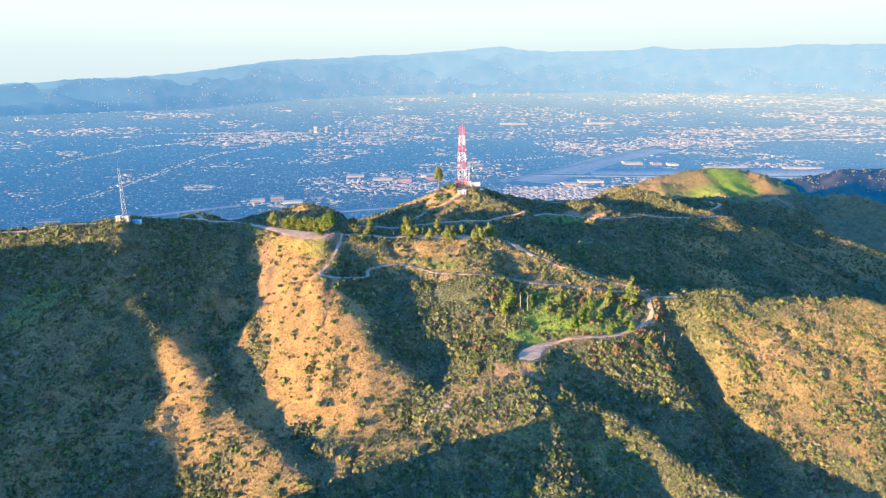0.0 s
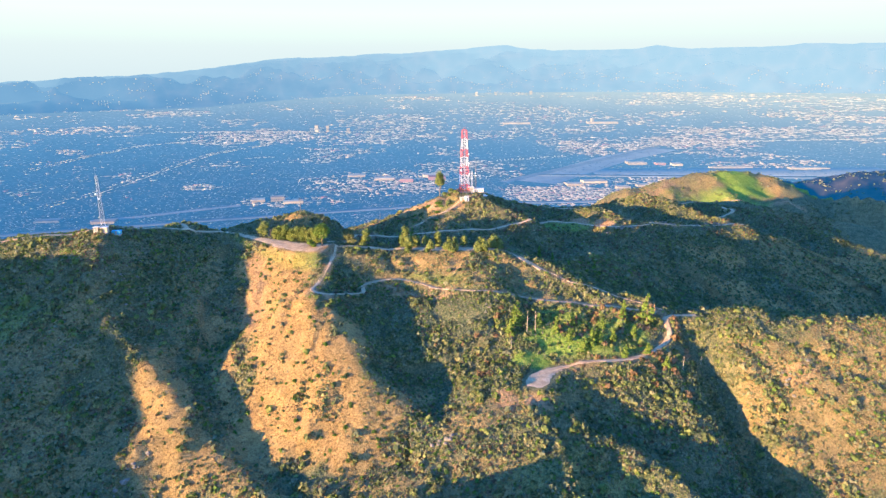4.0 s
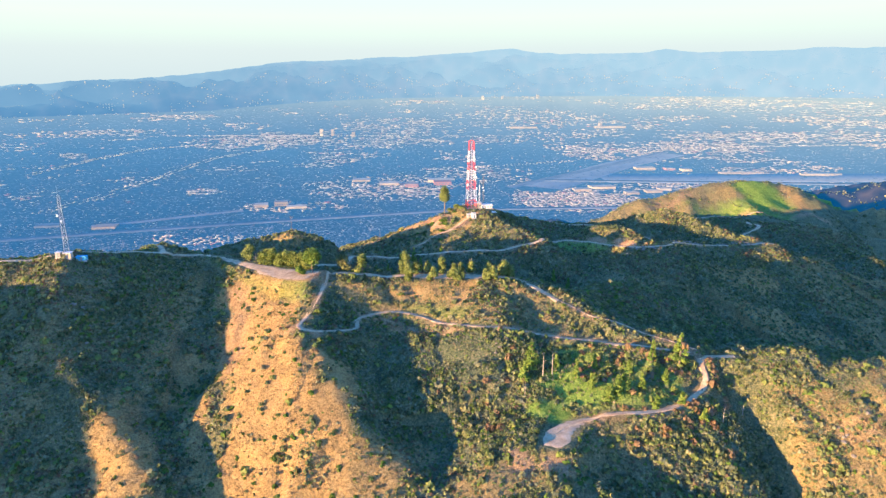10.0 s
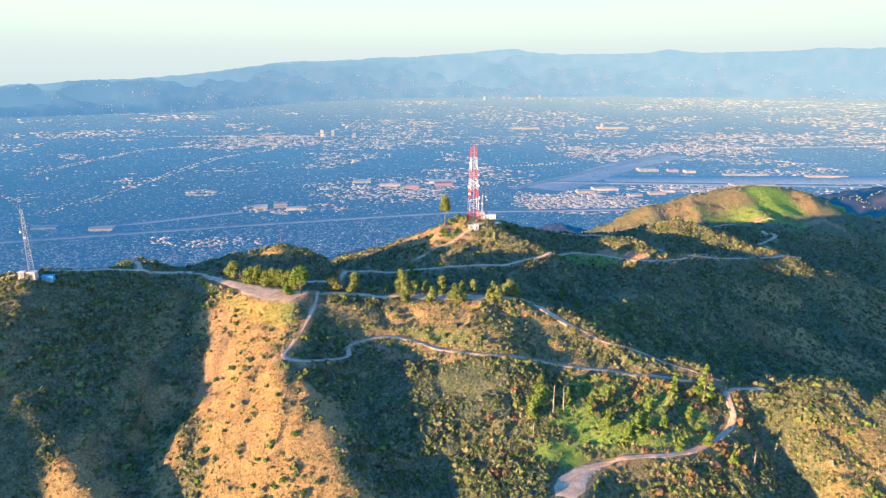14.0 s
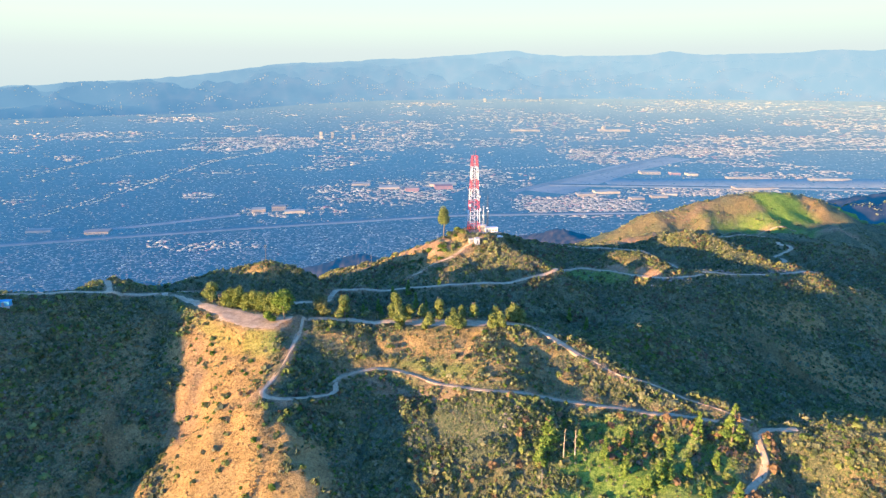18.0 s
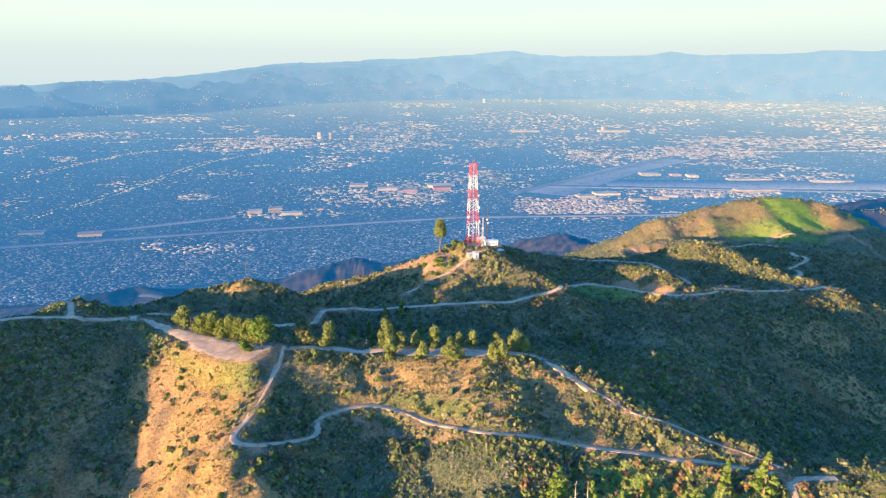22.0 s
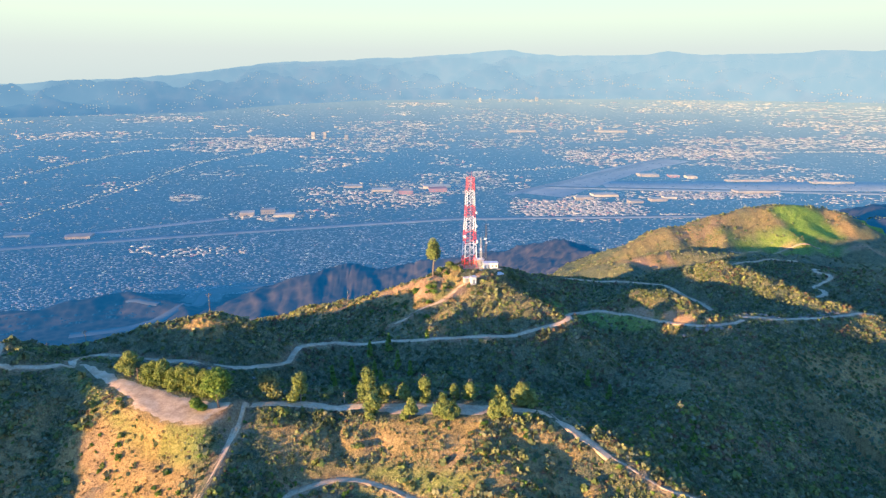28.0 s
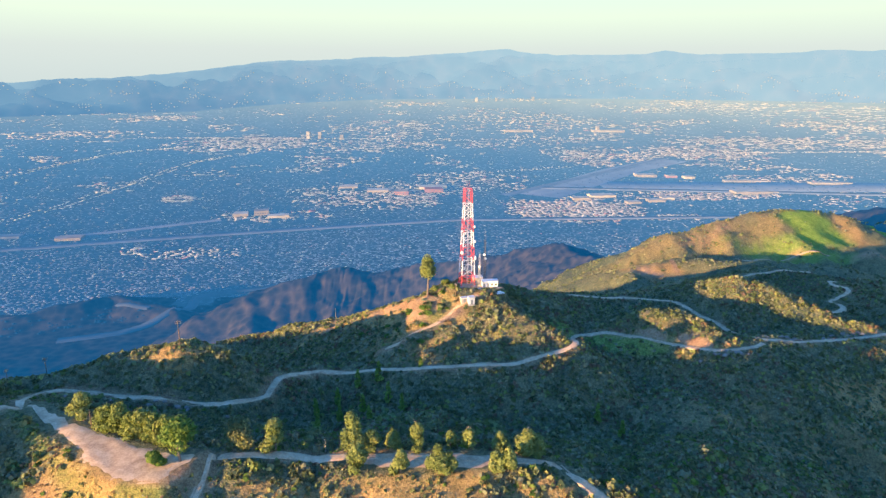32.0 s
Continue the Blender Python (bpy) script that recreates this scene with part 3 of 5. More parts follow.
LUSH = [(76, 337, 36, 15, -15, 0.72), (62, 334, 24, 11, -20, 1.0), (45, 322, 12, 8, 0, 1.0), (95, 342, 16, 8, 0, 0.7), (-74, 384, 9, 6, -20, 0.45), (-99, 394, 14, 3, -40, 0.2),
        (60, 250, 26, 16, 0, 0.2), (10, 460, 26, 12, 0, 0.35), (440, 960, 32, 38, 0, 1.0), (395, 915, 60, 22, 0, 0.7), (560, 1000, 45, 22, 0, 0.9), (95, 534, 30, 7, -15, 0.6), (-115, 407, 28, 1.5, -41, 0.45),
        (5, 528, 8, 8, 0, 0.4), (-10, 380, 20, 6, 0, 0.4), (-215, 330, 12, 16, 0, 0.35)]
SOIL = [(-6, 526, 7, 3, -25, 0.9), (10, 524, 9, 2, 35, 1.0), (-14, 512, 12, 3, 10, 0.7), (112, 536, 8, 2.5, -32, 1.0), (130, 526, 9, 3, -32, 1.0), (-12, 541, 15, 4, -15, 0.8), (-2, 533, 10, 3.5, -20, 0.8), (-48, 563, 16, 3.5, 38, 0.8), (-74, 395, 8, 6, 0, 0.9), (-87, 413.5, 28, 2.2, -25, 0.85),
        (44, 290, 8, 5, 0, 0.9), (30, 292, 6, 8, 30, 0.8), (-70, 352, 8, 6, 0, 0.6), (-60, 350, 5, 4, 0, 0.8), (8, 386, 7, 4, 0, 0.4), (-18, 392, 6, 3, 0, 0.4),
        (175, 318, 7, 4, 0, 0.35), (212, 836, 24, 5, 0, 1.0), (238, 858, 4, 14, 0, 0.8), (310, 935, 30, 5, 40, 0.6), (280, 925, 24, 4, 40, 0.6), (-63, 395, 5, 12, 0, 0.6), (-101, 362, 8, 28, 10, 0.5), (486, 908, 24, 7, 0, 1.0), (-20, 372, 25, 4, -10, 0.6)]


def cover(x, y):
    dry, lush, soil = patches(x, y, DRY), patches(x, y, LUSH), patches(x, y, SOIL)
    dry = np.maximum(dry, 0.2 * np.clip(fbm(x / 60, y / 60, 3, 77) + 0.3, 0, 1))
    bank = np.zeros(x.shape)     # bare cut banks beside the roads
    for track in TRACKS.values():
        bank = np.maximum(bank, np.clip(1.6 - (nearest_track(x, y, track, 8.0)[0] - track.width * 0.5) / 1.6, 0, 1))
    soil = np.maximum(soil, 0.75 * bank * np.clip(0.45 + 0.9 * fbm(x / 13, y / 13, 3, 79), 0, 1))
    return dry, lush, soil


def spaced(start, stop, step, grow, cap):
    out, at = [start], start
    while at < stop:
        at += min(step, cap(at))
        step *= grow
        out.append(at)
    return out


def grid_mesh(name, xs, ys, zf, bend):
    gx, gy = np.meshgrid(xs, ys)
    x, y = gx.ravel(), gy.ravel()
    z = zf(x, y)
    px, py, pz = drawn_in(x, y, z) if bend else (x, y, z)
    n, m = len(xs), len(ys)
    i = (np.arange(m - 1)[:, None] * n + np.arange(n - 1)[None]).ravel()
    quads = np.stack([i, i + 1, i + n + 1, i + n], 1)
    mesh = raw_mesh(name, np.stack([px, py, pz], 1), quads)
    mesh.shade_smooth()
    return mesh, x, y, z, quads


def raw_mesh(name, verts, faces):
    """A mesh from arrays: faces all with the same number of corners."""
    mesh = bpy.data.meshes.new(name)
    faces = np.asarray(faces, np.int32)
    k = faces.shape[1]
    mesh.vertices.add(len(verts))
    mesh.vertices.foreach_set("co", np.asarray(verts, np.float32).ravel())
    mesh.loops.add(faces.size)
    mesh.loops.foreach_set("vertex_index", faces.ravel())
    mesh.polygons.add(len(faces))
    mesh.polygons.foreach_set("loop_start", np.arange(0, faces.size, k, dtype=np.int32))
    mesh.update(calc_edges=True)
    mesh.validate()
    return mesh


def attribute(mesh, name, values):
    mesh.attributes.new(name, "FLOAT", "POINT").data.foreach_set("value", np.asarray(values, np.float32))


def sheet_height(x, y):
    z = np.full(x.shape, FLOOR)
    m = np.hypot(x, y) < 2300
    z[m] = np.maximum(ground(x[m], y[m]), FLOOR)
    return z


xs = np.array(sorted({-v for v in spaced(240, 34000, 2.0, 1.045, lambda a: 9 if a < 1000 else 1e9)} | set(np.arange(-238, 240, 2.0)) | set(spaced(240, 34000, 2.0, 1.045, lambda a: 9 if a < 1000 else 1e9))))
ys = np.array([-v for v in reversed(spaced(-186, 5000, 3.0, 1.08, lambda a: 1e9))] + list(np.arange(188, 560, 2.0)) + spaced(560, 36000, 2.2, 1.02, lambda a: 9 if a < 1800 else 1e9))
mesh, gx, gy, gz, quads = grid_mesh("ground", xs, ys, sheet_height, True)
dry, lush, soil = cover(gx, gy)
# amount of painted haze, stored as the far attribute
far = haze_amount(gx, gy)
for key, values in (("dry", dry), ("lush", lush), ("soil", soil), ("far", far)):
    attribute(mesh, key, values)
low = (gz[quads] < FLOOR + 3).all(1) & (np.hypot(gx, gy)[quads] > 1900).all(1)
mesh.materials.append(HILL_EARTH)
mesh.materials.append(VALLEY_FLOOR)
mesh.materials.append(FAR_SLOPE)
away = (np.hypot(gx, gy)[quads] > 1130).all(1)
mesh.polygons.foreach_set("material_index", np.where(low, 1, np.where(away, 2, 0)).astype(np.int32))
ground_sheet = tagged(new("ground", mesh), "rolling chaparral hills above a hazy flat valley", "ground", kind="structure")


def ribbon(name, track, label, material, lift=0.12):
    """A worn dirt track with ragged rims and two slightly sunken ruts."""
    p, w = track.xy, track.width
    t = np.gradient(p, axis=0)
    t /= np.hypot(*t.T)[:, None]
    side = np.stack([-t[:, 1], t[:, 0]], 1)
    bed = ground(p[:, 0], p[:, 1])
    rows = []
    for f, dz in ((-0.56, -0.5), (-0.46, 0.06), (-0.26, -0.02), (0, 0.08), (0.26, -0.02), (0.46, 0.06), (0.56, -0.5)):
        rag = 1 + 0.45 * fbm(p[:, 0] / 4 + f * 3, p[:, 1] / 5, 2, 12) * (abs(f) > 0.4)
        q = p + side * (f * w * rag)[:, None]
        rows.append(np.c_[q, bed + lift + dz])
    v = np.stack(rows, 1).reshape(-1, 3)
    k = len(rows)
    i = (np.arange(len(p) - 1)[:, None] * k + np.arange(k - 1)[None]).ravel()
    mesh = raw_mesh(name, v, np.stack([i, i + k, i + k + 1, i + 1], 1))
    mesh.shade_smooth()
    mesh.materials.append(material)
    return tagged(new(name, mesh), label, "dirt road", kind="structure")


ROAD_LABELS = {
    "ridge_trail": "pale dirt fire road along the ridge top", "slope_road": "pale dirt road with a hairpin down the spur",
    "bench_road": "dirt road curving round the green bench", "valley_road": "dirt fire road winding below the tower hill",
    "saddle_road": "dirt road over the saddle behind the tower", "mast_road": "dirt road towards the lattice mast",
    "crest_trail": "narrow foot trail along the crest", "mound_track": "short pale track over a brushy mound", "tower_track": "orange dirt track up to the tower",
    "green_hill_road": "pale road cut across the green hill", "east_road": "dirt road on the shaded eastern slope", "hollow_road": "pale track over the hollow behind the saddle"}
for key, track in TRACKS.items():
    ribbon(key, track, ROAD_LABELS[key], TRACK_DIRT)


def pad(name, poly, level, label, category):
    """A levelled dirt area with a ragged, slightly raised rim."""
    ring = []
    for a, b in zip(poly, np.roll(poly, -1, 0)):
        for u in np.arange(0, 1, 1.2 / max(1.2, np.hypot(*(b - a)))):
            ring.append(a + (b - a) * u)
    ring = np.array(ring)
    ring = ring + 0.8 * np.stack([fbm(ring[:, 0] / 4, ring[:, 1] / 4, 3, 3), fbm(ring[:, 0] / 4, ring[:, 1] / 4, 3, 8)], 1)
    lo, hi = poly.min(0), poly.max(0)
    gx_, gy_ = np.meshgrid(np.arange(lo[0], hi[0], 2.0), np.arange(lo[1], hi[1], 2.0))
    inner = np.stack([gx_.ravel(), gy_.ravel()], 1)
    apart_ = np.hypot(inner[:, None, 0] - ring[None, :, 0], inner[:, None, 1] - ring[None, :, 1]).min(1)
    inner = inner[(in_polygon(inner[:, 0], inner[:, 1], poly, 0.01) > 0.99) & (apart_ > 1.0)]
    n = len(ring)
    flat_, _, faces, *_ = delaunay_2d_cdt([Vector(p) for p in np.concatenate([ring, inner])], [(i, (i + 1) % n) for i in range(n)], [], 1, 1e-4)
    q = np.array([tuple(p) for p in flat_])
    rim = np.hypot(q[:, None, 0] - ring[None, :, 0], q[:, None, 1] - ring[None, :, 1]).min(1) < 0.05
    v = np.c_[q, level(q[:, 0], q[:, 1]) + 0.14 + np.where(rim, -0.35, 0.12 * fbm(q[:, 0] / 6, q[:, 1] / 6, 3, 6))]
    mesh = bpy.data.meshes.new(name)
    mesh.from_pydata(v.tolist(), [], [tuple(f) for f in faces])
    mesh.shade_smooth()
    mesh.materials.append(TRACK_DIRT)
    return tagged(new(name, mesh), label, category, kind="structure")


pad("dirt_lot", LOT, lot_level, "bare tan dirt lot on the ridge", "dirt lot")
pad("trail_clearing", CLEARING, clearing_level, "wide bare tan clearing on the ridge trail", "clearing")
pad("turnout", TURNOUT, turnout_level, "bare dirt turnout at the road's end", "turnout")
pad("tower_pad", PAD, pad_level, "levelled dirt pad round the radio tower", "tower pad")

# ---------------------------------------------------------------- far valley
CREST_AZ = [-0.75, -0.60, -0.4365, -0.35, -0.262, -0.22, -0.0316, 0.02, 0.0897, 0.125, 0.168, 0.248, 0.29, 0.312, 0.335, 0.36, 0.4656, 0.5166, 0.57, 0.75]
CREST_EL = [-0.006, -0.0043, 0.0042, 0.013, 0.0257, 0.0285, 0.037, 0.041, 0.0463, 0.041, 0.0379, 0.0379, 0.0395, 0.044, 0.040, 0.0381, 0.0383, 0.0414, 0.0394, 0.036]
az = np.linspace(-0.75, 0.75, 420)
su = np.linspace(0, 1, 46)
ga, gu = np.meshgrid(az, su)
ga, gu = ga.ravel(), gu.ravel()
begin = np.interp(ga, [-0.75, -0.35, -0.1, 0.2, 0.75], [11500, 13500, 22000, 25000, 24000])
dist = begin + gu * (31000 - begin)
top = CENTRE[2] + 31000 * np.interp(ga, CREST_AZ, CREST_EL) + 26 * fbm(ga * 60, ga * 0 + 2, 3, 4)
fold = 1.1 - 2.2 * np.abs(fbm(ga * 13 + 0.8 * gu, gu * 3.2, 5, 14))
rise = gu ** 1.25
z = FLOOR - 2 + (top - FLOOR) * rise + 300 * fold * np.sin(np.pi * np.clip(gu, 0, 1)) * np.clip(rise * 3, 0, 1)
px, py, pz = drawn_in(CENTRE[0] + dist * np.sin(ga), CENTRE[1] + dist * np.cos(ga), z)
n = len(az)
i = (np.arange(len(su) - 1)[:, None] * n + np.arange(n - 1)[None]).ravel()
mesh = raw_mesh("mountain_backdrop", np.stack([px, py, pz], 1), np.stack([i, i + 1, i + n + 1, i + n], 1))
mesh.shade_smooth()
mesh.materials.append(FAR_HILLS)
# painted haze: thinner on the folds, denser towards the crest and the east
attribute(mesh, "far", np.clip(haze_amount(CENTRE[0] + dist * np.sin(ga), CENTRE[1] + dist * np.cos(ga)) - 0.05 * fold - 0.12 + 0.22 * gu ** 1.3 + 0.05 * np.clip((ga + 0.1) / 0.5, 0, 1), 0, 1))
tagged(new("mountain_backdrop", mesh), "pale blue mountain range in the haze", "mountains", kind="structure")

# ---------------------------------------------------------------- meshes by hand
class Shape:
    """Collects corners and faces of one mesh."""

    def __init__(self):
        self.v, self.f = [], []

    def box(self, x, y, z, w, d, h, turn=0.0, taper=1.0):
        """A block that stands on z, centred on x and y."""
        c, s, n = math.cos(turn), math.sin(turn), len(self.v)
        for dz, k in ((0, 1.0), (h, taper)):
            for u, q in ((-1, -1), (1, -1), (1, 1), (-1, 1)):
                a, b = u * w / 2 * k, q * d / 2 * k
                self.v.append((x + a * c - b * s, y + a * s + b * c, z + dz))
        self.f += [tuple(n + i for i in q) for q in ((3, 2, 1, 0), (4, 5, 6, 7), (0, 1, 5, 4), (1, 2, 6, 5), (2, 3, 7, 6), (3, 0, 4, 7))]
        return self

    def rod(self, a, b, r0, r1=None, sides=6):
        a, b = Vector(a), Vector(b)
        r1 = r0 if r1 is None else r1
        axis = (b - a).normalized()
        u = axis.orthogonal().normalized()
        w, n = axis.cross(u), len(self.v)
        for p, r in ((a, r0), (b, r1)):
            for k in range(sides):
                q = 2 * math.pi * k / sides
                self.v.append(tuple(p + r * (math.cos(q) * u + math.sin(q) * w)))
        for k in range(sides):
            j = (k + 1) % sides
            self.f.append((n + k, n + j, n + sides + j, n + sides + k))
        self.f += [tuple(n + k for k in reversed(range(sides))), tuple(n + sides + k for k in range(sides))]
        return self

    def gable(self, x, y, z, w, d, h, turn=0.0, over=0.4):
        c, s, n = math.cos(turn), math.sin(turn), len(self.v)
        w, d = w + 2 * over, d + 2 * over
        for a, b, dz in ((-w / 2, -d / 2, 0), (w / 2, -d / 2, 0), (w / 2, d / 2, 0), (-w / 2, d / 2, 0), (-w / 2, 0, h), (w / 2, 0, h)):
            self.v.append((x + a * c - b * s, y + a * s + b * c, z + dz))
        self.f += [tuple(n + i for i in q) for q in ((0, 1, 5, 4), (2, 3, 4, 5), (1, 2, 5), (3, 0, 4), (3, 2, 1, 0))]
        return self

    def mesh(self, name, material):
        m = bpy.data.meshes.new(name)
        m.from_pydata(self.v, [], self.f)
        m.materials.append(material)
        return m


def thing(name, at, label, category, group="", turn=0.0):
    e = new(name)
    e.empty_display_size = 1.0
    e.matrix_world = Matrix.Translation(at) @ Matrix.Rotation(turn, 4, "Z")
    return tagged(e, label, category, group)


def part(name, shape, material, parent, label=""):
    """One mesh under a thing or a part, in the parent's own space."""
    mesh = shape.mesh(name, material) if isinstance(shape, Shape) else shape
    ob = new(name, mesh)
    ob.parent = parent
    if label:
        ob["label"] = label
    return ob


# ---------------------------------------------------------------- the city in the valley
rng = np.random.default_rng(7)


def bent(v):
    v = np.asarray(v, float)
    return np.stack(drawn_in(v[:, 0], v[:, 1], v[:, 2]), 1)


def city_blocks(name, x, y, w, d, h, turn, material, label, category, roof=1.0):
    base = sheet_height(x, y) - 1.0
    """Many small flat-topped buildings in one sheet of geometry."""
    c, s = np.cos(turn), np.sin(turn)
    v = np.zeros((len(x), 8, 3))
    for k, (u, q, e) in enumerate(((-1, -1, 0), (1, -1, 0), (1, 1, 0), (-1, 1, 0), (-1, -1, 1), (1, -1, 1), (1, 1, 1), (-1, 1, 1))):
        g = roof if e else 1.0
        a, b = u * w / 2 * g, q * d / 2 * g
        v[:, k] = np.stack([x + a * c - b * s, y + a * s + b * c, base + e * (h + 1.0)], 1)
    f = np.array(((4, 5, 6, 7), (0, 1, 5, 4), (1, 2, 6, 5), (2, 3, 7, 6), (3, 0, 4, 7)))
    faces = (np.arange(len(x))[:, None, None] * 8 + f[None]).reshape(-1, 4)
    mesh = raw_mesh(name, bent(v.reshape(-1, 3)), faces)
    # each building gets its painted haze by distance
    attribute(mesh, "far", np.repeat(haze_amount(x, y), 8))
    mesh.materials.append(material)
    return tagged(new(name, mesh), label, category, kind="stuff")


def spread_over_valley(n, nearest, farthest):
    """Places that thin out with distance as a flat plain does to the eye."""
    tan_ = rng.uniform(558 / farthest, 558 / nearest, n)
    s = 558 / tan_
    a = rng.uniform(-0.66, 0.66, n)
    return CENTRE[0] + s * np.sin(a), CENTRE[1] + s * np.cos(a), s


def near_line(x, y, a, b, reach):
    e = np.subtract(b, a)
    u = np.clip(((x - a[0]) * e[0] + (y - a[1]) * e[1]) / (e @ e), 0, 1)
    return np.hypot(x - a[0] - u * e[0], y - a[1] - u * e[1]) < reach


STRIPS = {
    "river_channel": ([(-2300, 2080), (-1601, 2329), (-1260, 2454), (-821, 2614), (-230, 2807), (60, 2895), (1256, 2984), (2400, 3000)], 46, ASPHALT_FAR, "long pale concrete flood channel across the valley", 2.5),
    "rail_yard": ([(-1420, 2560), (-1305, 2609), (-907, 2886)], 34, CHANNEL, "long pale rail yard roofs beside the channel", 2.5),
    "airfield_apron": ([(500, 3500), (1180, 4500), (1740, 5130)], 240, APRON, "wide grey airfield apron", 1.6),
    "field_apron": ([(900, 3850), (2700, 3850)], 330, APRON, "wide grey apron along the crossing runway", 1.2),
    "north_runway": ([(326, 3505), (1726, 5230)], 55, ASPHALT_FAR, "long grey airport runway", 3.0),
    "cross_runway": ([(560, 3763), (2600, 3560)], 65, ASPHALT_FAR, "grey airport runway crossing the field", 3.4),
    "graded_terrace": ([(-797, 1755), (-743, 1742), (-686, 1728)], 26, FREEWAY, "pale graded terrace on a low hill", 1.5),
    "winding_road": ([(-844, 1564), (-793, 1583), (-725, 1614), (-679, 1672), (-636, 1734), (-631, 1796), (-643, 1840), (-643, 1877), (-560, 1925), (-400, 1990)], 26, FREEWAY, "grey freeway winding out of the hills", 2.5),
}


def strip(name, line, width, material, label, lift):
    p = np.array(line, float)
    seg = np.r_[0, np.cumsum(np.hypot(*np.diff(p, axis=0).T))]
    s = np.arange(0, seg[-1] + 1, 30.0)
    q = np.stack([np.interp(s, seg, p[:, 0]), np.interp(s, seg, p[:, 1])], 1)
    t = np.gradient(q, axis=0)
    t /= np.hypot(*t.T)[:, None]
    side = np.stack([-t[:, 1], t[:, 0]], 1) * width / 2
    z = np.maximum(sheet_height(q[:, 0], q[:, 1]), FLOOR) + lift
    v = np.stack([np.c_[q + side, z], np.c_[q - side, z], np.c_[q + side * 1.05, z - 4], np.c_[q - side * 1.05, z - 4]], 1).reshape(-1, 3)
    i = np.arange(len(q) - 1) * 4
    f = np.concatenate([np.stack([i + 1, i + 5, i + 4, i], 1), np.stack([i, i + 4, i + 6, i + 2], 1), np.stack([i + 3, i + 7, i + 5, i + 1], 1)])
    mesh = raw_mesh(name, bent(v), f)
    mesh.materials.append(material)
    # painted haze along the strip
    attribute(mesh, "far", np.repeat(haze_amount(q[:, 0], q[:, 1]), 4))
    tagged(new(name, mesh), label, name.split("_")[-1], kind="structure")


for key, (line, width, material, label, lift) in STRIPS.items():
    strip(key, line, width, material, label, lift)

AVENUES = [((-1797, 2813), (-1740, 3201)), ((-1740, 3201), (-1751, 4897)), ((-1751, 4897), (-1500, 5600)), ((-2588, 4009), (-2619, 4705)), ((-2619, 4705), (-2569, 5523)), ((-2569, 5523), (-2200, 6000)),
           ((-2900, 6919), (-335, 6934)), ((200, 4370), (900, 4700)), ((-800, 3600), (300, 3700)), ((1900, 5600), (4200, 5900))]
# busy quarters: middle, half widths, how densely built
QUARTERS = [(-1839, 6477, 640, 900, 1.0), (-700, 6643, 900, 1000, 0.55), (-4317, 10463, 620, 900, 0.8), (-3984, 7294, 850, 600, 0.65), (-690, 8891, 800, 1300, 0.5),
            (-776, 17523, 900, 2200, 0.6), (-330, 3563, 420, 420, 0.55), (-700, 2965, 230, 130, 0.8), (-906, 2340, 230, 80, 0.4), (-1272, 3376, 90, 120, 0.8)]
EASTERN = [(620, 3180, 300, 330, 1.3), (1342, 3530, 420, 130, 1.1), (1300, 5350, 420, 800, 0.9), (2146, 5681, 520, 600, 0.9), (3444, 6715, 1200, 700, 0.8), (5374, 9098, 800, 1500, 1.2),
           (7395, 19564, 1300, 3500, 0.9), (7622, 15457, 3200, 5500, 0.5), (1284, 10567, 1300, 3000, 0.35), (200, 4052, 330, 350, 0.3), (502, 6522, 550, 600, 0.4), (972, 2971, 330, 60, 0.7)]
x, y, s = spread_over_valley(175000, 1450, 26000)
az_, ls = np.arctan2(x - CENTRE[0], y - CENTRE[1]), np.log(s)
blot = fbm(az_ * 42, ls * 26, 3, 55)
busy = 0.6 * np.clip(fbm(az_ * 17, ls * 15, 3, 58) - 0.3 + 0.35 * np.clip(az_ + 0.1, 0, 0.5), 0, 1) * np.clip((s - 3200) / 1500, 0, 1)
for cx, cy, rx, ry, amount in QUARTERS + EASTERN:
    q = ((x - cx) / rx) ** 2 + ((y - cy) / ry) ** 2
    busy = np.maximum(busy, amount * np.clip(1.35 - q, 0, 1) * np.clip(0.8 + 0.8 * blot, 0, 1))
free = np.ones(len(x), bool)
for line, width, *_ in STRIPS.values():
    for a, b in zip(line[:-1], line[1:]):
        free &= ~near_line(x, y, np.array(a, float), np.array(b, float), width * 0.5 + 12)
flat = (sheet_height(x, y) < FLOOR + 14) & (np.hypot(x, y) > 1960)
size = s / 1141.0
pick, kinds = rng.uniform(0, 1, len(x)), rng.uniform(0, 1, len(x))
shop = flat & free & (pick < 1.05 * busy)
home = flat & free & ~shop & (pick < np.where(s < 2600, 0.34, np.where(s < 4500, 0.24, 0.19)) + 0.12 * blot) & (s < 15000)
turn = np.where(fbm(x / 900, y / 900, 2, 59) < 0.2, 0.02, 0.3)
w = np.where(shop, size * rng.uniform(1.8, 6.5, len(x)), np.maximum(7, size * rng.uniform(1.0, 3.0, len(x))))
w = np.where(shop & (rng.uniform(0, 1, len(x)) < 0.12), w * 1.9, w)
d = w * rng.uniform(0.35, 0.9, len(x)) * np.where(shop, 1.4, 0.9)
h = np.where(shop, size * rng.uniform(0.25, 0.62, len(x)), size * rng.uniform(0.22, 0.5, len(x)))
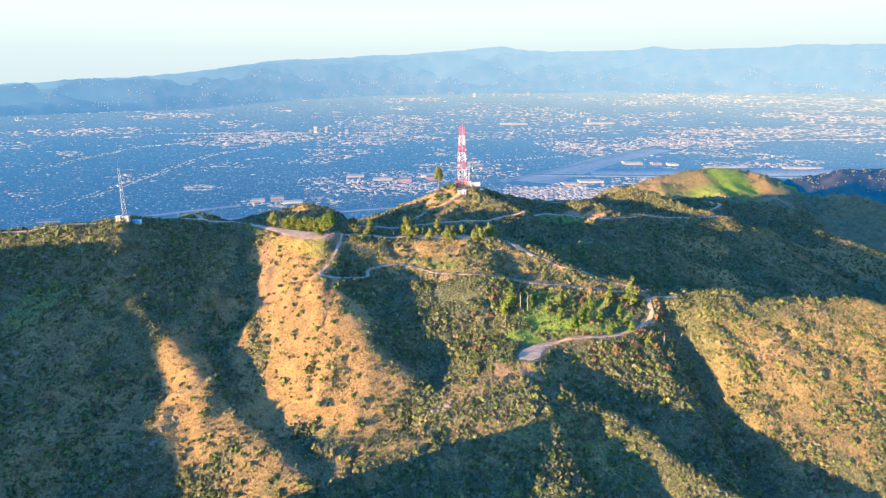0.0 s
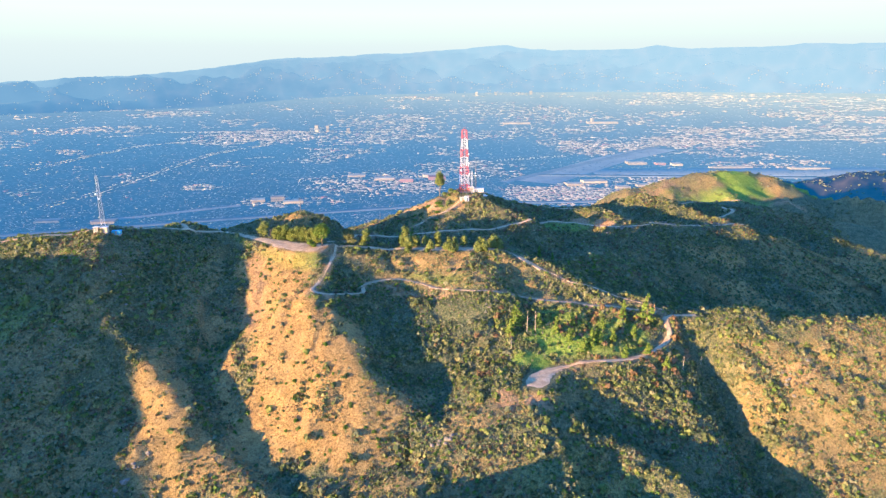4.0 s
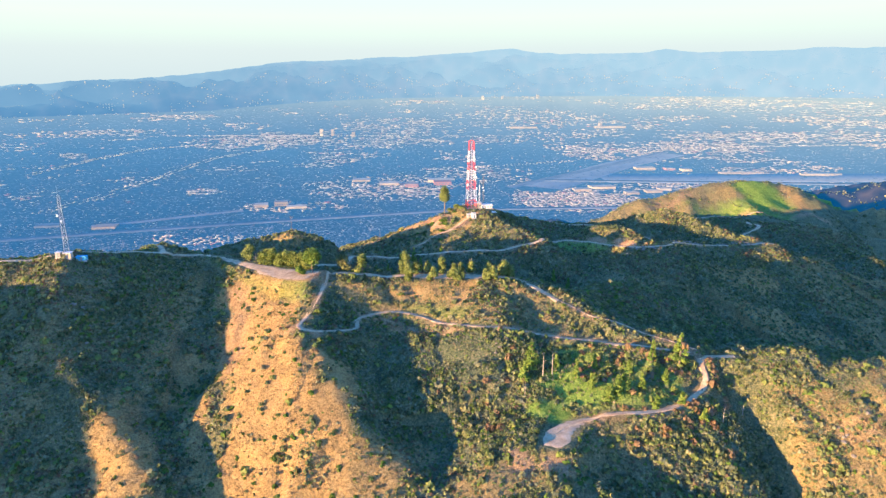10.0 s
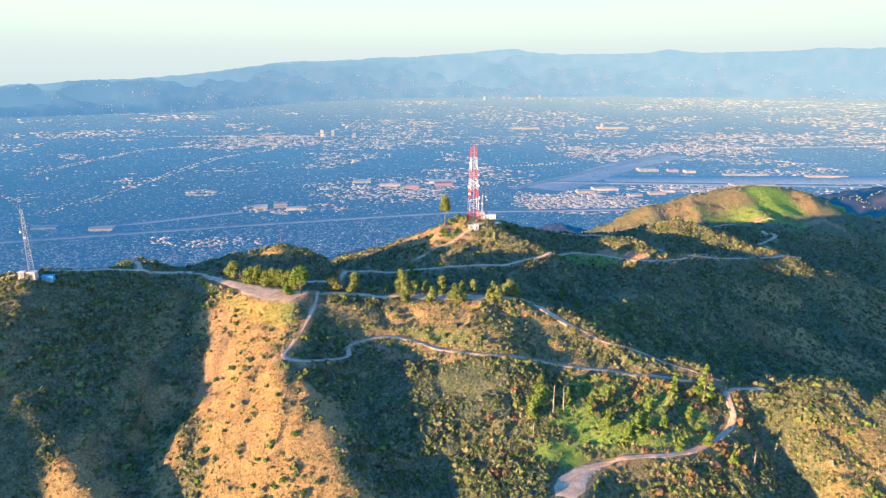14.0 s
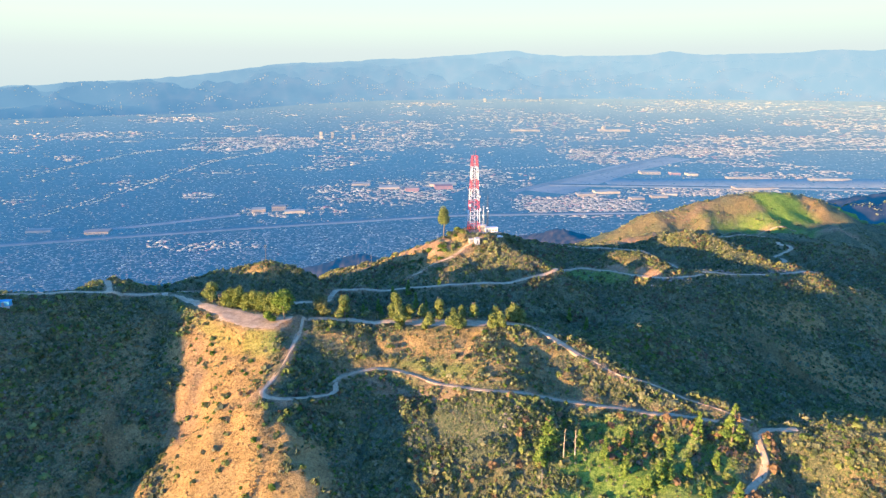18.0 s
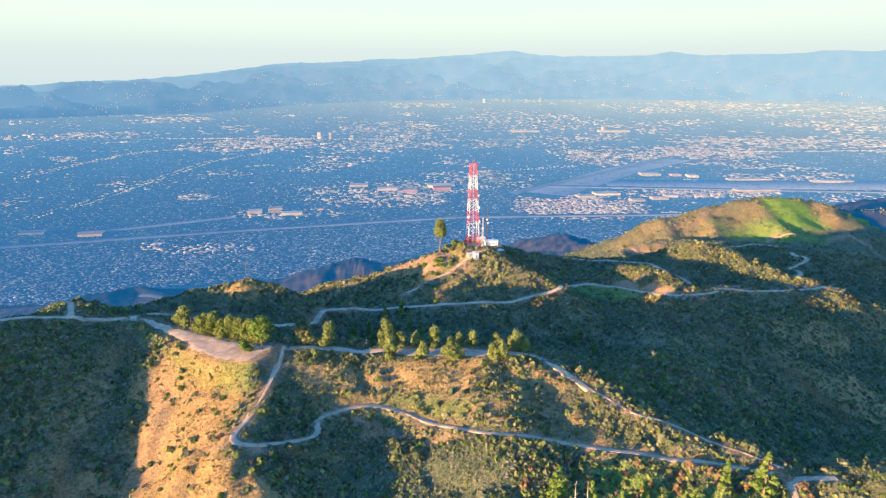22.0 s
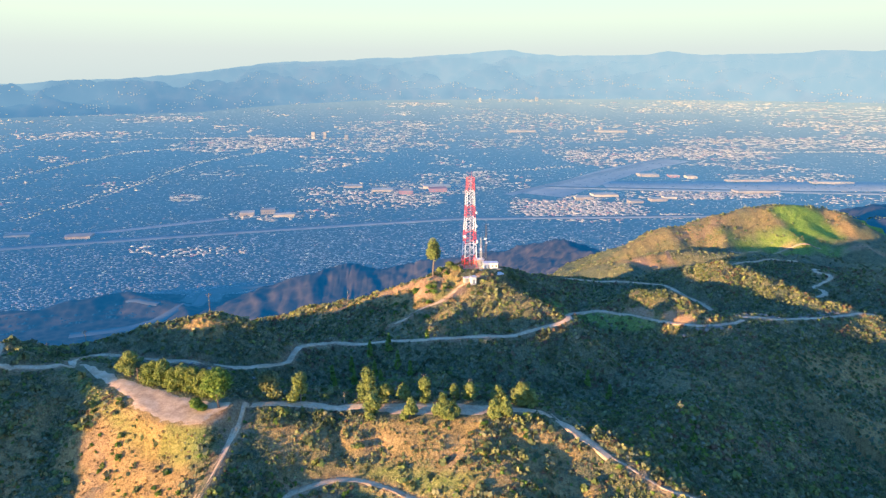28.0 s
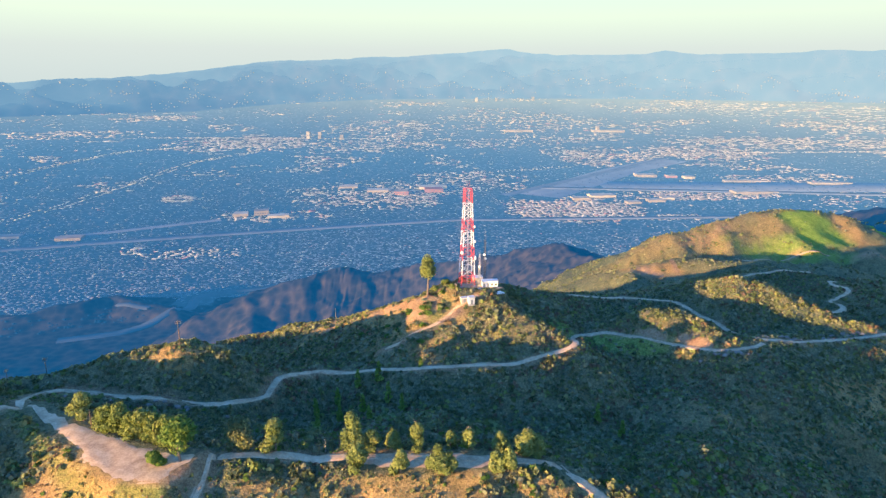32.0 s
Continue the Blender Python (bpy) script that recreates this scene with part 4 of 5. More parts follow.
for name, m, material, label in (
        ("city_shops", shop & (kinds < 0.62), CITY_PALE, "countless pale flat roofs of shops and workshops"),
        ("city_stucco_blocks", shop & (kinds >= 0.62) & (kinds < 0.95), CITY_TAN, "countless tan stucco blocks in busy quarters"),
        ("city_tiled_houses", (shop & (kinds >= 0.95)) | (home & (kinds > 0.985)), CITY_RED, "scattered red-roofed buildings in the valley"),
        ("city_white_houses", home & (kinds < np.where(s < 2700, 0.05, 0.12)), CITY_PALE, "scattered white houses across the valley"),
        ("city_houses", home & (kinds >= np.where(s < 2700, 0.05, 0.12)) & (kinds <= 0.985), CITY_DIM, "countless grey-roofed houses of the valley city")):
    city_blocks(name, x[m], y[m], w[m], d[m], h[m], turn[m], material, label, "city buildings", 0.96)
# shops in close rows along the avenues
rows_x, rows_y = [], []
for a, b in AVENUES:
    a, b = np.array(a, float), np.array(b, float)
    long_ = np.hypot(*(b - a))
    u = np.arange(0, long_, 30.0)
    for off in (-24, 24):
        jitter = rng.normal(0, 5, len(u))
        side = np.array([-(b - a)[1], (b - a)[0]]) / long_
        keep_ = rng.uniform(0, 1, len(u)) < 0.75
        q = (a + np.outer(u / long_, b - a) + np.outer(off + jitter, side))[keep_]
        rows_x.append(q[:, 0]), rows_y.append(q[:, 1])
x2, y2 = np.concatenate(rows_x), np.concatenate(rows_y)
s2 = np.hypot(x2, y2) / 1141
city_blocks("avenue_shops", x2, y2, s2 * rng.uniform(1.6, 4, len(x2)), s2 * rng.uniform(2, 6, len(x2)), s2 * rng.uniform(0.3, 0.9, len(x2)), np.full(len(x2), 0.02),
            CITY_PALE, "close rows of pale shops along straight avenues", "city buildings")
x3, y3, s3 = spread_over_valley(14000, 1400, 7000)
m = (sheet_height(x3, y3) < FLOOR + 22) & (s3 > 1750)
x3, y3, s3 = x3[m], y3[m], s3[m] / 1141
city_blocks("city_trees", x3, y3, s3 * rng.uniform(2, 6, len(x3)), s3 * rng.uniform(2, 6, len(x3)), s3 * rng.uniform(0.4, 0.9, len(x3)), rng.uniform(0, 3, len(x3)), CITY_LEAF,
            "dark street and garden trees among the houses", "city trees", 0.55)


# houses that climb the far foothills
pick_ = rng.choice(np.arange(1 * n, 24 * n), 3000)
pick_ = pick_[(fbm(ga[pick_] * 40, gu[pick_] * 14, 3, 66) > 0.25) & (np.abs(ga[pick_]) < 0.66)]
v = np.zeros((len(pick_), 8, 3))
tall_ = rng.uniform(1.0, 2.2, len(pick_))
wide_ = rng.uniform(1.2, 6.0, len(pick_))
for k, (u, q, e) in enumerate(((-1, -1, 0), (1, -1, 0), (1, 1, 0), (-1, 1, 0), (-1, -1, 1), (1, -1, 1), (1, 1, 1), (-1, 1, 1))):
    v[:, k] = np.stack([px[pick_] + u * wide_ * 0.8, py[pick_] + q * 3.0, pz[pick_] - 3 + e * (3 + 0.55 * tall_)], 1)
f_ = np.array(((4, 5, 6, 7), (0, 1, 5, 4), (1, 2, 6, 5), (2, 3, 7, 6), (3, 0, 4, 7)))
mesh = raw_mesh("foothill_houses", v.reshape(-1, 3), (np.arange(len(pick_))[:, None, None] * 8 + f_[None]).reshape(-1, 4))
# all of them share one strong amount of painted haze
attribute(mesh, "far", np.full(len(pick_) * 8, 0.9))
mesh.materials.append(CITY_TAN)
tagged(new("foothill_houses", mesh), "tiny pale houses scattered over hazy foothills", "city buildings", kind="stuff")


def hall(name, x, y, w, d, h, turn, walls, roof, label, category, windows=0, group=""):
    """A large building far below: walls, roof with a rim, and rows of windows on the near side."""
    size = float(drawn_in(np.array([x]), np.array([y]), np.array([FLOOR]))[1][0] - CENTRE[1]) / (y - CENTRE[1])
    at = [float(v[0]) for v in drawn_in(np.array([x * 1.0]), np.array([y * 1.0]), np.array([FLOOR]))]
    e = thing(name, at, label, category, group, turn)
    e.scale = (size,) * 3
    # haze painted over the hall, set by its distance
    far_ = float(haze_amount(np.array([x * 1.0]), np.array([y * 1.0]))[0])
    part("wall", Shape().box(0, 0, 0, w, d, h), walls, e)
    part("roof", Shape().box(0, 0, h, w * 1.01, d * 1.01, max(1.2, h * 0.08)), roof, e)
    for k in range(windows):
        part("window", Shape().box(-w / 2 + w * (k + 0.5) / windows, -d / 2 - 0.3, h * 0.35, w / windows * 0.5, 0.8, h * 0.3), ASPHALT_FAR, e)
    # walls, roof and windows all take that painted haze
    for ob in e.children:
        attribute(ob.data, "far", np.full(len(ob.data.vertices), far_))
    return e


HALLS = [  # x, y, width, depth, height
    ("hangar", 1269, 4242, 120, 70, 22, 0.0, CITY_TAN, CITY_PALE, "large tan aircraft hangar beside the apron", "hangar", 4),
    ("hangar", 1420, 4216, 60, 50, 18, 0.0, CITY_RED, CITY_PALE, "hangar with red walls and pale roof", "hangar", 2),
    ("hangar", 1510, 4170, 62, 52, 20, 0.0, CITY_PALE, CITY_PALE, "white aircraft hangar beside the grey apron", "hangar", 2),
    ("terminal", 1800, 4030, 260, 34, 14, -0.06, CITY_TAN, CITY_PALE, "long low tan airport terminal", "airport terminal", 9),
    ("terminal", 2250, 3960, 230, 38, 16, -0.06, CITY_TAN, CITY_PALE, "long tan hall beside the runway", "airport terminal", 8),
    ("warehouse", 823, 3500, 190, 90, 16, 0.1, CITY_PALE, CITY_PALE, "wide white industrial building near the airfield", "warehouse", 0),
    ("warehouse", 700, 3420, 130, 70, 14, 0.1, CITY_TAN, CITY_PALE, "flat pale warehouse near the airfield", "warehouse", 0),
    ("warehouse", 1054, 3360, 120, 60, 18, 0.1, CITY_TAN, CITY_PALE, "flat pale warehouse near the airfield", "warehouse", 0),
    ("warehouse", 1130, 3420, 90, 60, 18, 0.1, CITY_PALE, CITY_PALE, "white flat-roofed warehouse near the airfield", "warehouse", 0),
    ("warehouse", 930, 3310, 100, 60, 14, 0.1, CITY_TAN, CITY_PALE, "flat pale warehouse near the airfield", "warehouse", 0),
    ("warehouse", 1665, 3640, 230, 60, 14, 0.05, CITY_TAN, CITY_PALE, "long pale warehouse row near runway", "warehouse", 0),
    ("warehouse", -1351, 2538, 85, 48, 12, 0.2, CITY_TAN, CITY_TAN, "tan flat-roofed warehouse by the flood channel", "warehouse", 6),
    ("warehouse", -1590, 2560, 90, 40, 10, 0.2, CITY_DIM, CITY_DIM, "grey warehouse by the flood channel", "warehouse", 0),
    ("office_block", -775, 3005, 62, 40, 30, 0.25, CITY_TAN, CITY_TAN, "grey office block with dark windows", "office block", 6),
    ("studio_hall", -860, 2985, 60, 50, 16, 0.25, CITY_TAN, CITY_PALE, "tan studio hall beside the office block", "studio", 0),
    ("studio_hall", -690, 2950, 90, 40, 14, 0.25, CITY_PALE, CITY_PALE, "white studio hall by the channel", "studio", 0),
    ("red_brick_hall", -34, 3640, 95, 60, 26, 0.1, CITY_RED, CITY_RED, "red-brick hall with a pale parapet", "hall", 5),
    ("brick_hall", -200, 3560, 70, 55, 26, 0.1, CITY_RED, CITY_TAN, "pinkish brick hall with tan roof", "hall", 4),
    ("flat_hall", -40, 3760, 150, 60, 16, 0.1, CITY_PALE, CITY_PALE, "wide white flat-roofed hall in the valley", "hall", 0),
    ("flat_hall", -330, 3640, 110, 60, 14, 0.1, CITY_TAN, CITY_PALE, "pale flat-roofed hall in the valley", "hall", 0),
    ("flat_hall", -501, 3760, 100, 60, 14, 0.1, CITY_TAN, CITY_PALE, "pale flat-roofed hall in the valley", "hall", 0),
    ("yellow_mall", 906, 8011, 330, 120, 30, 0.0, CITY_TAN, CITY_PALE, "wide sunlit yellowish building on the plain", "mall", 0),
    ("mall", 1961, 8017, 360, 120, 34, 0.0, CITY_TAN, CITY_PALE, "wide sunlit tan building on the plain", "mall", 0),
    ("high_rise", -1340, 6927, 70, 60, 120, 0.1, CITY_PALE, CITY_TAN, "pale high-rise among lower blocks", "high-rise", 3),
    ("high_rise", -1230, 6960, 60, 60, 110, 0.1, CITY_TAN, CITY_TAN, "tan high-rise rising among lower blocks", "high-rise", 3),
    ("high_rise", -1000, 6900, 70, 60, 70, 0.1, CITY_TAN, CITY_TAN, "tan high-rise rising among lower blocks", "high-rise", 3),
    ("high_rise", 1840, 8020, 50, 50, 95, 0.1, CITY_TAN, CITY_TAN, "slim tan high-rise above low blocks", "high-rise", 2),
    ("high_rise", 1060, 20500, 130, 90, 190, 0.1, CITY_PALE, CITY_TAN, "far white high-rise in the haze", "high-rise", 2),
    ("high_rise", 1700, 21000, 130, 90, 150, 0.1, CITY_TAN, CITY_TAN, "far tan high-rise in the haze", "high-rise", 2),
    ("high_rise", 2900, 21500, 150, 90, 200, 0.1, CITY_TAN, CITY_TAN, "far tan high-rise in the haze", "high-rise", 2),
    ("ridge_house", -430, 1330, 30, 16, 9, 0.3, CITY_PALE, CITY_PALE, "white house on a spur at the valley's edge", "house", 3),
]
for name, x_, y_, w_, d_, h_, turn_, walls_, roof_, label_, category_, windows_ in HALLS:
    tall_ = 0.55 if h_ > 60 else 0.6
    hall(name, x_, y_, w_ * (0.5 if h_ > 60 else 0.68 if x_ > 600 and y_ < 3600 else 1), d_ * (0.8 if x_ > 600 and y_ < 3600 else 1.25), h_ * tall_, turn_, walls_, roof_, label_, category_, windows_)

# ---------------------------------------------------------------- scrub
def clump(rs, quads, flat=0.7, leaf=0.34):
    """Leaf sprays on a lumpy dome of radius 1: corners (quads, 4, 3) and the shade of each."""
    a = rs.uniform(0, 2 * np.pi, quads)
    e = np.arcsin(rs.uniform(-0.1, 1, quads))
    lump = 0.8 + 0.28 * np.sin(a * 3 + rs.uniform(0, 6)) * np.cos(e * 2) + rs.normal(0, 0.09, quads)
    r = lump * rs.uniform(0.75, 1.05, quads)
    c = np.stack([r * np.cos(a) * np.cos(e), r * np.sin(a) * np.cos(e), flat * r * np.sin(e) + 0.08], 1)
    nrm = c / np.linalg.norm(c, axis=1, keepdims=True) + rs.normal(0, 0.45, (quads, 3))
    nrm /= np.linalg.norm(nrm, axis=1, keepdims=True)
    u = np.cross(nrm, rs.normal(0, 1, (quads, 3)))
    u /= np.linalg.norm(u, axis=1, keepdims=True)
    w = np.cross(nrm, u)
    k = leaf * rs.uniform(0.7, 1.35, (quads, 1))
    v = np.stack([c - u * k - w * k * 0.6, c + u * k * 0.9 - w * k * 0.7, c + u * k * 0.8 + w * k, c - u * k * 0.7 + w * k * 0.8], 1)
    return v, rs.uniform(0, 0.45, quads)


def scrub(name, x, y, r, material, label, quads, seed, leaf=0.34, flat=0.7, tone=None):
    """Uncountable low bushes as one object."""
    rs = np.random.default_rng(seed)
    shapes = [clump(rs, quads, flat, leaf) for _ in range(9)]
    z = ground(x, y)
    which = rs.integers(0, 9, len(x))
    spin = rs.uniform(0, 2 * np.pi, len(x))
    tall = r * rs.uniform(0.75, 1.25, len(x))
    own = rs.uniform(0, 0.55, len(x)) if tone is None else tone
    allv, allt = np.zeros((len(x), quads, 4, 3), np.float32), np.zeros((len(x), quads), np.float32)
    for k in range(9):
        m = which == k
        v, t = shapes[k]
        c, s = np.cos(spin[m])[:, None, None], np.sin(spin[m])[:, None, None]
        rr = r[m][:, None, None]
        allv[m, :, :, 0] = x[m][:, None, None] + rr * (v[None, :, :, 0] * c - v[None, :, :, 1] * s)
        allv[m, :, :, 1] = y[m][:, None, None] + rr * (v[None, :, :, 0] * s + v[None, :, :, 1] * c)
        allv[m, :, :, 2] = z[m][:, None, None] - 0.15 + tall[m][:, None, None] * v[None, :, :, 2]
        allt[m] = t[None] + own[m][:, None]
    mesh = raw_mesh(name, allv.reshape(-1, 3), np.arange(allv.size // 3).reshape(-1, 4))
    attribute(mesh, "tint", np.repeat(np.clip(allt.ravel(), 0, 1), 4))
    mesh.materials.append(material)
    return tagged(new(name, mesh), label, "scrub", kind="stuff")


def scatter(n, x0, x1, y0, y1, seed):
    rs = np.random.default_rng(seed)
    return rs.uniform(x0, x1, n), rs.uniform(y0, y1, n), rs


def in_sight(x, y, margin=18):
    """Within the wedge of land that the flight looks over."""
    return (np.abs(x - 4) < (y + 5) * 0.70 + margin) & (y > 205)


# dense cover on the near hills, thinner over dry grass and bare soil
x, y, rs = scatter(195000, -300, 310, 205, 450, 11)
dry_, lush_, soil_ = cover(x, y)
patchy = fbm(x / 11, y / 11, 3, 41)
chance = (1 - 0.975 * dry_) * (1 - 0.9 * lush_) * (1 - 0.95 * soil_) * (0.78 + 0.35 * patchy)
chance = np.maximum(chance, 0.22 * dry_ * (1 - soil_) * np.clip((fbm(x / 19, y / 19, 3, 44) - 0.5) * 3, 0, 1))
ok = in_sight(x, y) & off_tracks(x, y, 1.0) & (rs.uniform(0, 1, len(x)) < chance)
x, y = x[ok], y[ok]
kind = rs.uniform(0, 1, len(x)) + 0.22 * fbm(x / 26, y / 26, 2, 51)
r = (0.35 + 0.75 * rs.uniform(0, 1, len(x)) ** 1.3) * (1.0 + 0.45 * fbm(x / 16, y / 16, 2, 61))
r = np.clip(r, 0.4, 1.9)
for name, lo, hi, material, label, seed in (
        ("chaparral", -9, 0.52, CHAPARRAL, "dense dark green chaparral on the slopes", 1), ("sage_scrub", 0.52, 0.80, SAGE, "grey-green sage scrub among the chaparral", 2),
        ("green_scrub", 0.80, 0.92, BRIGHT_LEAF, "fresh green bushes in the scrub", 3), ("dry_scrub", 0.92, 9, DRY_BRUSH, "brown dry brush in the scrub", 4)):
    m = (kind >= lo) & (kind < hi)
    scrub(name, x[m], y[m], r[m] * (0.85 if seed == 4 else 1), material, label, 9, seed, 0.5)

# large rounded bushes among the scrub
x, y, rs = scatter(8200, -300, 310, 205, 450, 18)
dry_, lush_, soil_ = cover(x, y)
ok = in_sight(x, y) & off_tracks(x, y, 2.0) & (rs.uniform(0, 1, len(x)) < (1 - 0.94 * dry_) * (1 - 0.7 * lush_) * (1 - soil_) * np.clip(0.55 + 0.6 * fbm(x / 25, y / 25, 2, 46), 0, 1))
x, y = x[ok], y[ok]
kind, r = rs.uniform(0, 1, len(x)), rs.uniform(1.1, 2.5, len(x))
for name, lo, hi, material, label, seed in (
        ("large_bushes", 0, 0.5, CHAPARRAL, "large rounded dark bushes in the scrub", 21), ("olive_bushes", 0.5, 0.8, GUM_LEAF, "large olive-green bushes in the scrub", 22),
        ("grey_bushes", 0.8, 1.01, SAGE, "large grey-green bushes in the scrub", 23)):
    m = (kind >= lo) & (kind < hi)
    scrub(name, x[m], y[m], r[m], material, label, 26, seed, 0.3, 0.75)

# the tower hill and the country behind it
x, y, rs = scatter(125000, -330, 430, 450, 720, 12)
dry_, lush_, soil_ = cover(x, y)
chance = (1 - 0.6 * dry_) * (1 - 0.8 * lush_) * (1 - 0.95 * soil_) * (0.8 + 0.4 * fbm(x / 14, y / 14, 3, 42))
ok = in_sight(x, y) & off_tracks(x, y, 1.0) & (rs.uniform(0, 1, len(x)) < chance)
x, y = x[ok], y[ok]
kind = rs.uniform(0, 1, len(x))
r = np.clip(rs.uniform(0.5, 1.3, len(x)), 0.4, 2.4)
kind += 0.2 * fbm(x / 20, y / 20, 2, 52)
for name, lo, hi, material, label, seed in (
        ("hill_chaparral", -9, 0.55, CHAPARRAL, "dark chaparral on the tower hill and beyond", 5), ("hill_sage", 0.55, 0.82, SAGE, "grey-green sage on the tower hill and beyond", 6),
        ("hill_green_scrub", 0.82, 0.92, GUM_LEAF, "olive-green bushes on the tower hill and beyond", 26), ("hill_brush", 0.92, 9, DRY_BRUSH, "brown brush on the tower hill and beyond", 16)):
    m = (kind >= lo) & (kind < hi)
    scrub(name, x[m], y[m], r[m], material, label, 5, seed, 0.62)

# far slopes
x, y, rs = scatter(42000, -900, 1000, 720, 1130, 13)
dry_, lush_, soil_ = cover(x, y)
z_ = ground(x, y)
ok = in_sight(x, y, 60) & (z_ > FLOOR + 12) & (rs.uniform(0, 1, len(x)) < (1 - 0.8 * dry_) * (1 - 0.97 * lush_) * np.clip(0.6 + 0.7 * fbm(x / 40, y / 40, 3, 45), 0, 1))
x, y = x[ok], y[ok]
r, k_ = rs.uniform(0.6, 1.7, len(x)), rs.uniform(0, 1, len(x)) < 0.55
scrub("far_chaparral", x[k_], y[k_], r[k_], CHAPARRAL, "dark scrub on far slopes above the valley", 5, 7, 0.65, 0.55)
scrub("far_brush", x[~k_], y[~k_], r[~k_], SAGE, "grey-brown brush on far slopes above the valley", 5, 17, 0.65, 0.55)

# grass tufts and low brush on the dry slopes
x, y, rs = scatter(140000, -300, 300, 205, 450, 14)
dry_, lush_, soil_ = cover(x, y)
ok = in_sight(x, y) & off_tracks(x, y, 0.6) & (rs.uniform(0, 1, len(x)) < np.clip(dry_, 0, 1) * (1 - 0.6 * soil_) * 0.75 * (0.6 + 0.8 * fbm(x / 9, y / 9, 2, 43)))
x, y = x[ok], y[ok]
r = rs.uniform(0.18, 0.55, len(x))
scrub("dry_grass_tufts", x, y, r, leafy("dry_grass", (0.15, 0.1, 0.05), (0.32, 0.215, 0.09), (0.48, 0.34, 0.15)), "golden dry grass and low brush on the sunny slopes", 4, 8, 0.55, 0.5)
# red-brown and green undergrowth on the bench
x, y, rs = scatter(700, 18, 128, 306, 364, 15)
ok = off_tracks(x, y, 0.8) & (rs.uniform(0, 1, len(x)) < 0.85 - 0.75 * patches(x, y, LUSH[1:3]))
x, y = x[ok], y[ok]
kind = rs.uniform(0, 1, len(x))
scrub("bench_brush", x[kind < 0.2], y[kind < 0.2], rs.uniform(1.3, 2.5, (kind < 0.2).sum()), RUSSET, "russet dead brush among the pines", 40, 9, 0.26, 0.9)
scrub("bench_bushes", x[kind >= 0.3], y[kind >= 0.3], rs.uniform(0.8, 1.8, (kind >= 0.3).sum()), GUM_LEAF, "olive-green bushes among the pines", 26, 10, 0.3, 0.9)

# ---------------------------------------------------------------- trees
def leaf_mesh(name, centres, sizes, leaf, count, seed, material, up=0.25):
    """Leaf sprays round several lobes, with gaps between them."""
    rs = np.random.default_rng(seed)
    centres, sizes = np.array(centres, float), np.array(sizes, float)
    weight = sizes[:, 0] * sizes[:, 1] * sizes[:, 2]
    which = rs.choice(len(centres), count, p=weight ** 0.7 / (weight ** 0.7).sum())
    dirs = rs.normal(0, 1, (count, 3))
    dirs /= np.linalg.norm(dirs, axis=1, keepdims=True)
    rad = rs.uniform(0.55, 1.05, count)[:, None]
    c = centres[which] + dirs * sizes[which] * rad
    nrm = dirs + rs.normal(0, 0.5, (count, 3)) + (0, 0, up)
    nrm /= np.linalg.norm(nrm, axis=1, keepdims=True)
    u = np.cross(nrm, rs.normal(0, 1, (count, 3)))
    u /= np.linalg.norm(u, axis=1, keepdims=True)
    w = np.cross(nrm, u)
    k = leaf * rs.uniform(0.6, 1.4, (count, 1))
    v = np.stack([c - u * k - w * k * 0.5, c + u * k - w * k * 0.6, c + u * k * 0.7 + w * k, c - u * k * 0.8 + w * k * 0.7], 1)
    mesh = raw_mesh(name, v.reshape(-1, 3), np.arange(count * 4).reshape(-1, 4))
    tint = np.clip(rs.uniform(0, 0.5, count) + 0.4 * rs.uniform(0, 1, len(centres))[which] + 0.1, 0, 1)
    attribute(mesh, "tint", np.repeat(tint, 4))
    mesh.materials.append(material)
    return mesh


def stands_at(x, y):
    return float(ground(x, y)[0])


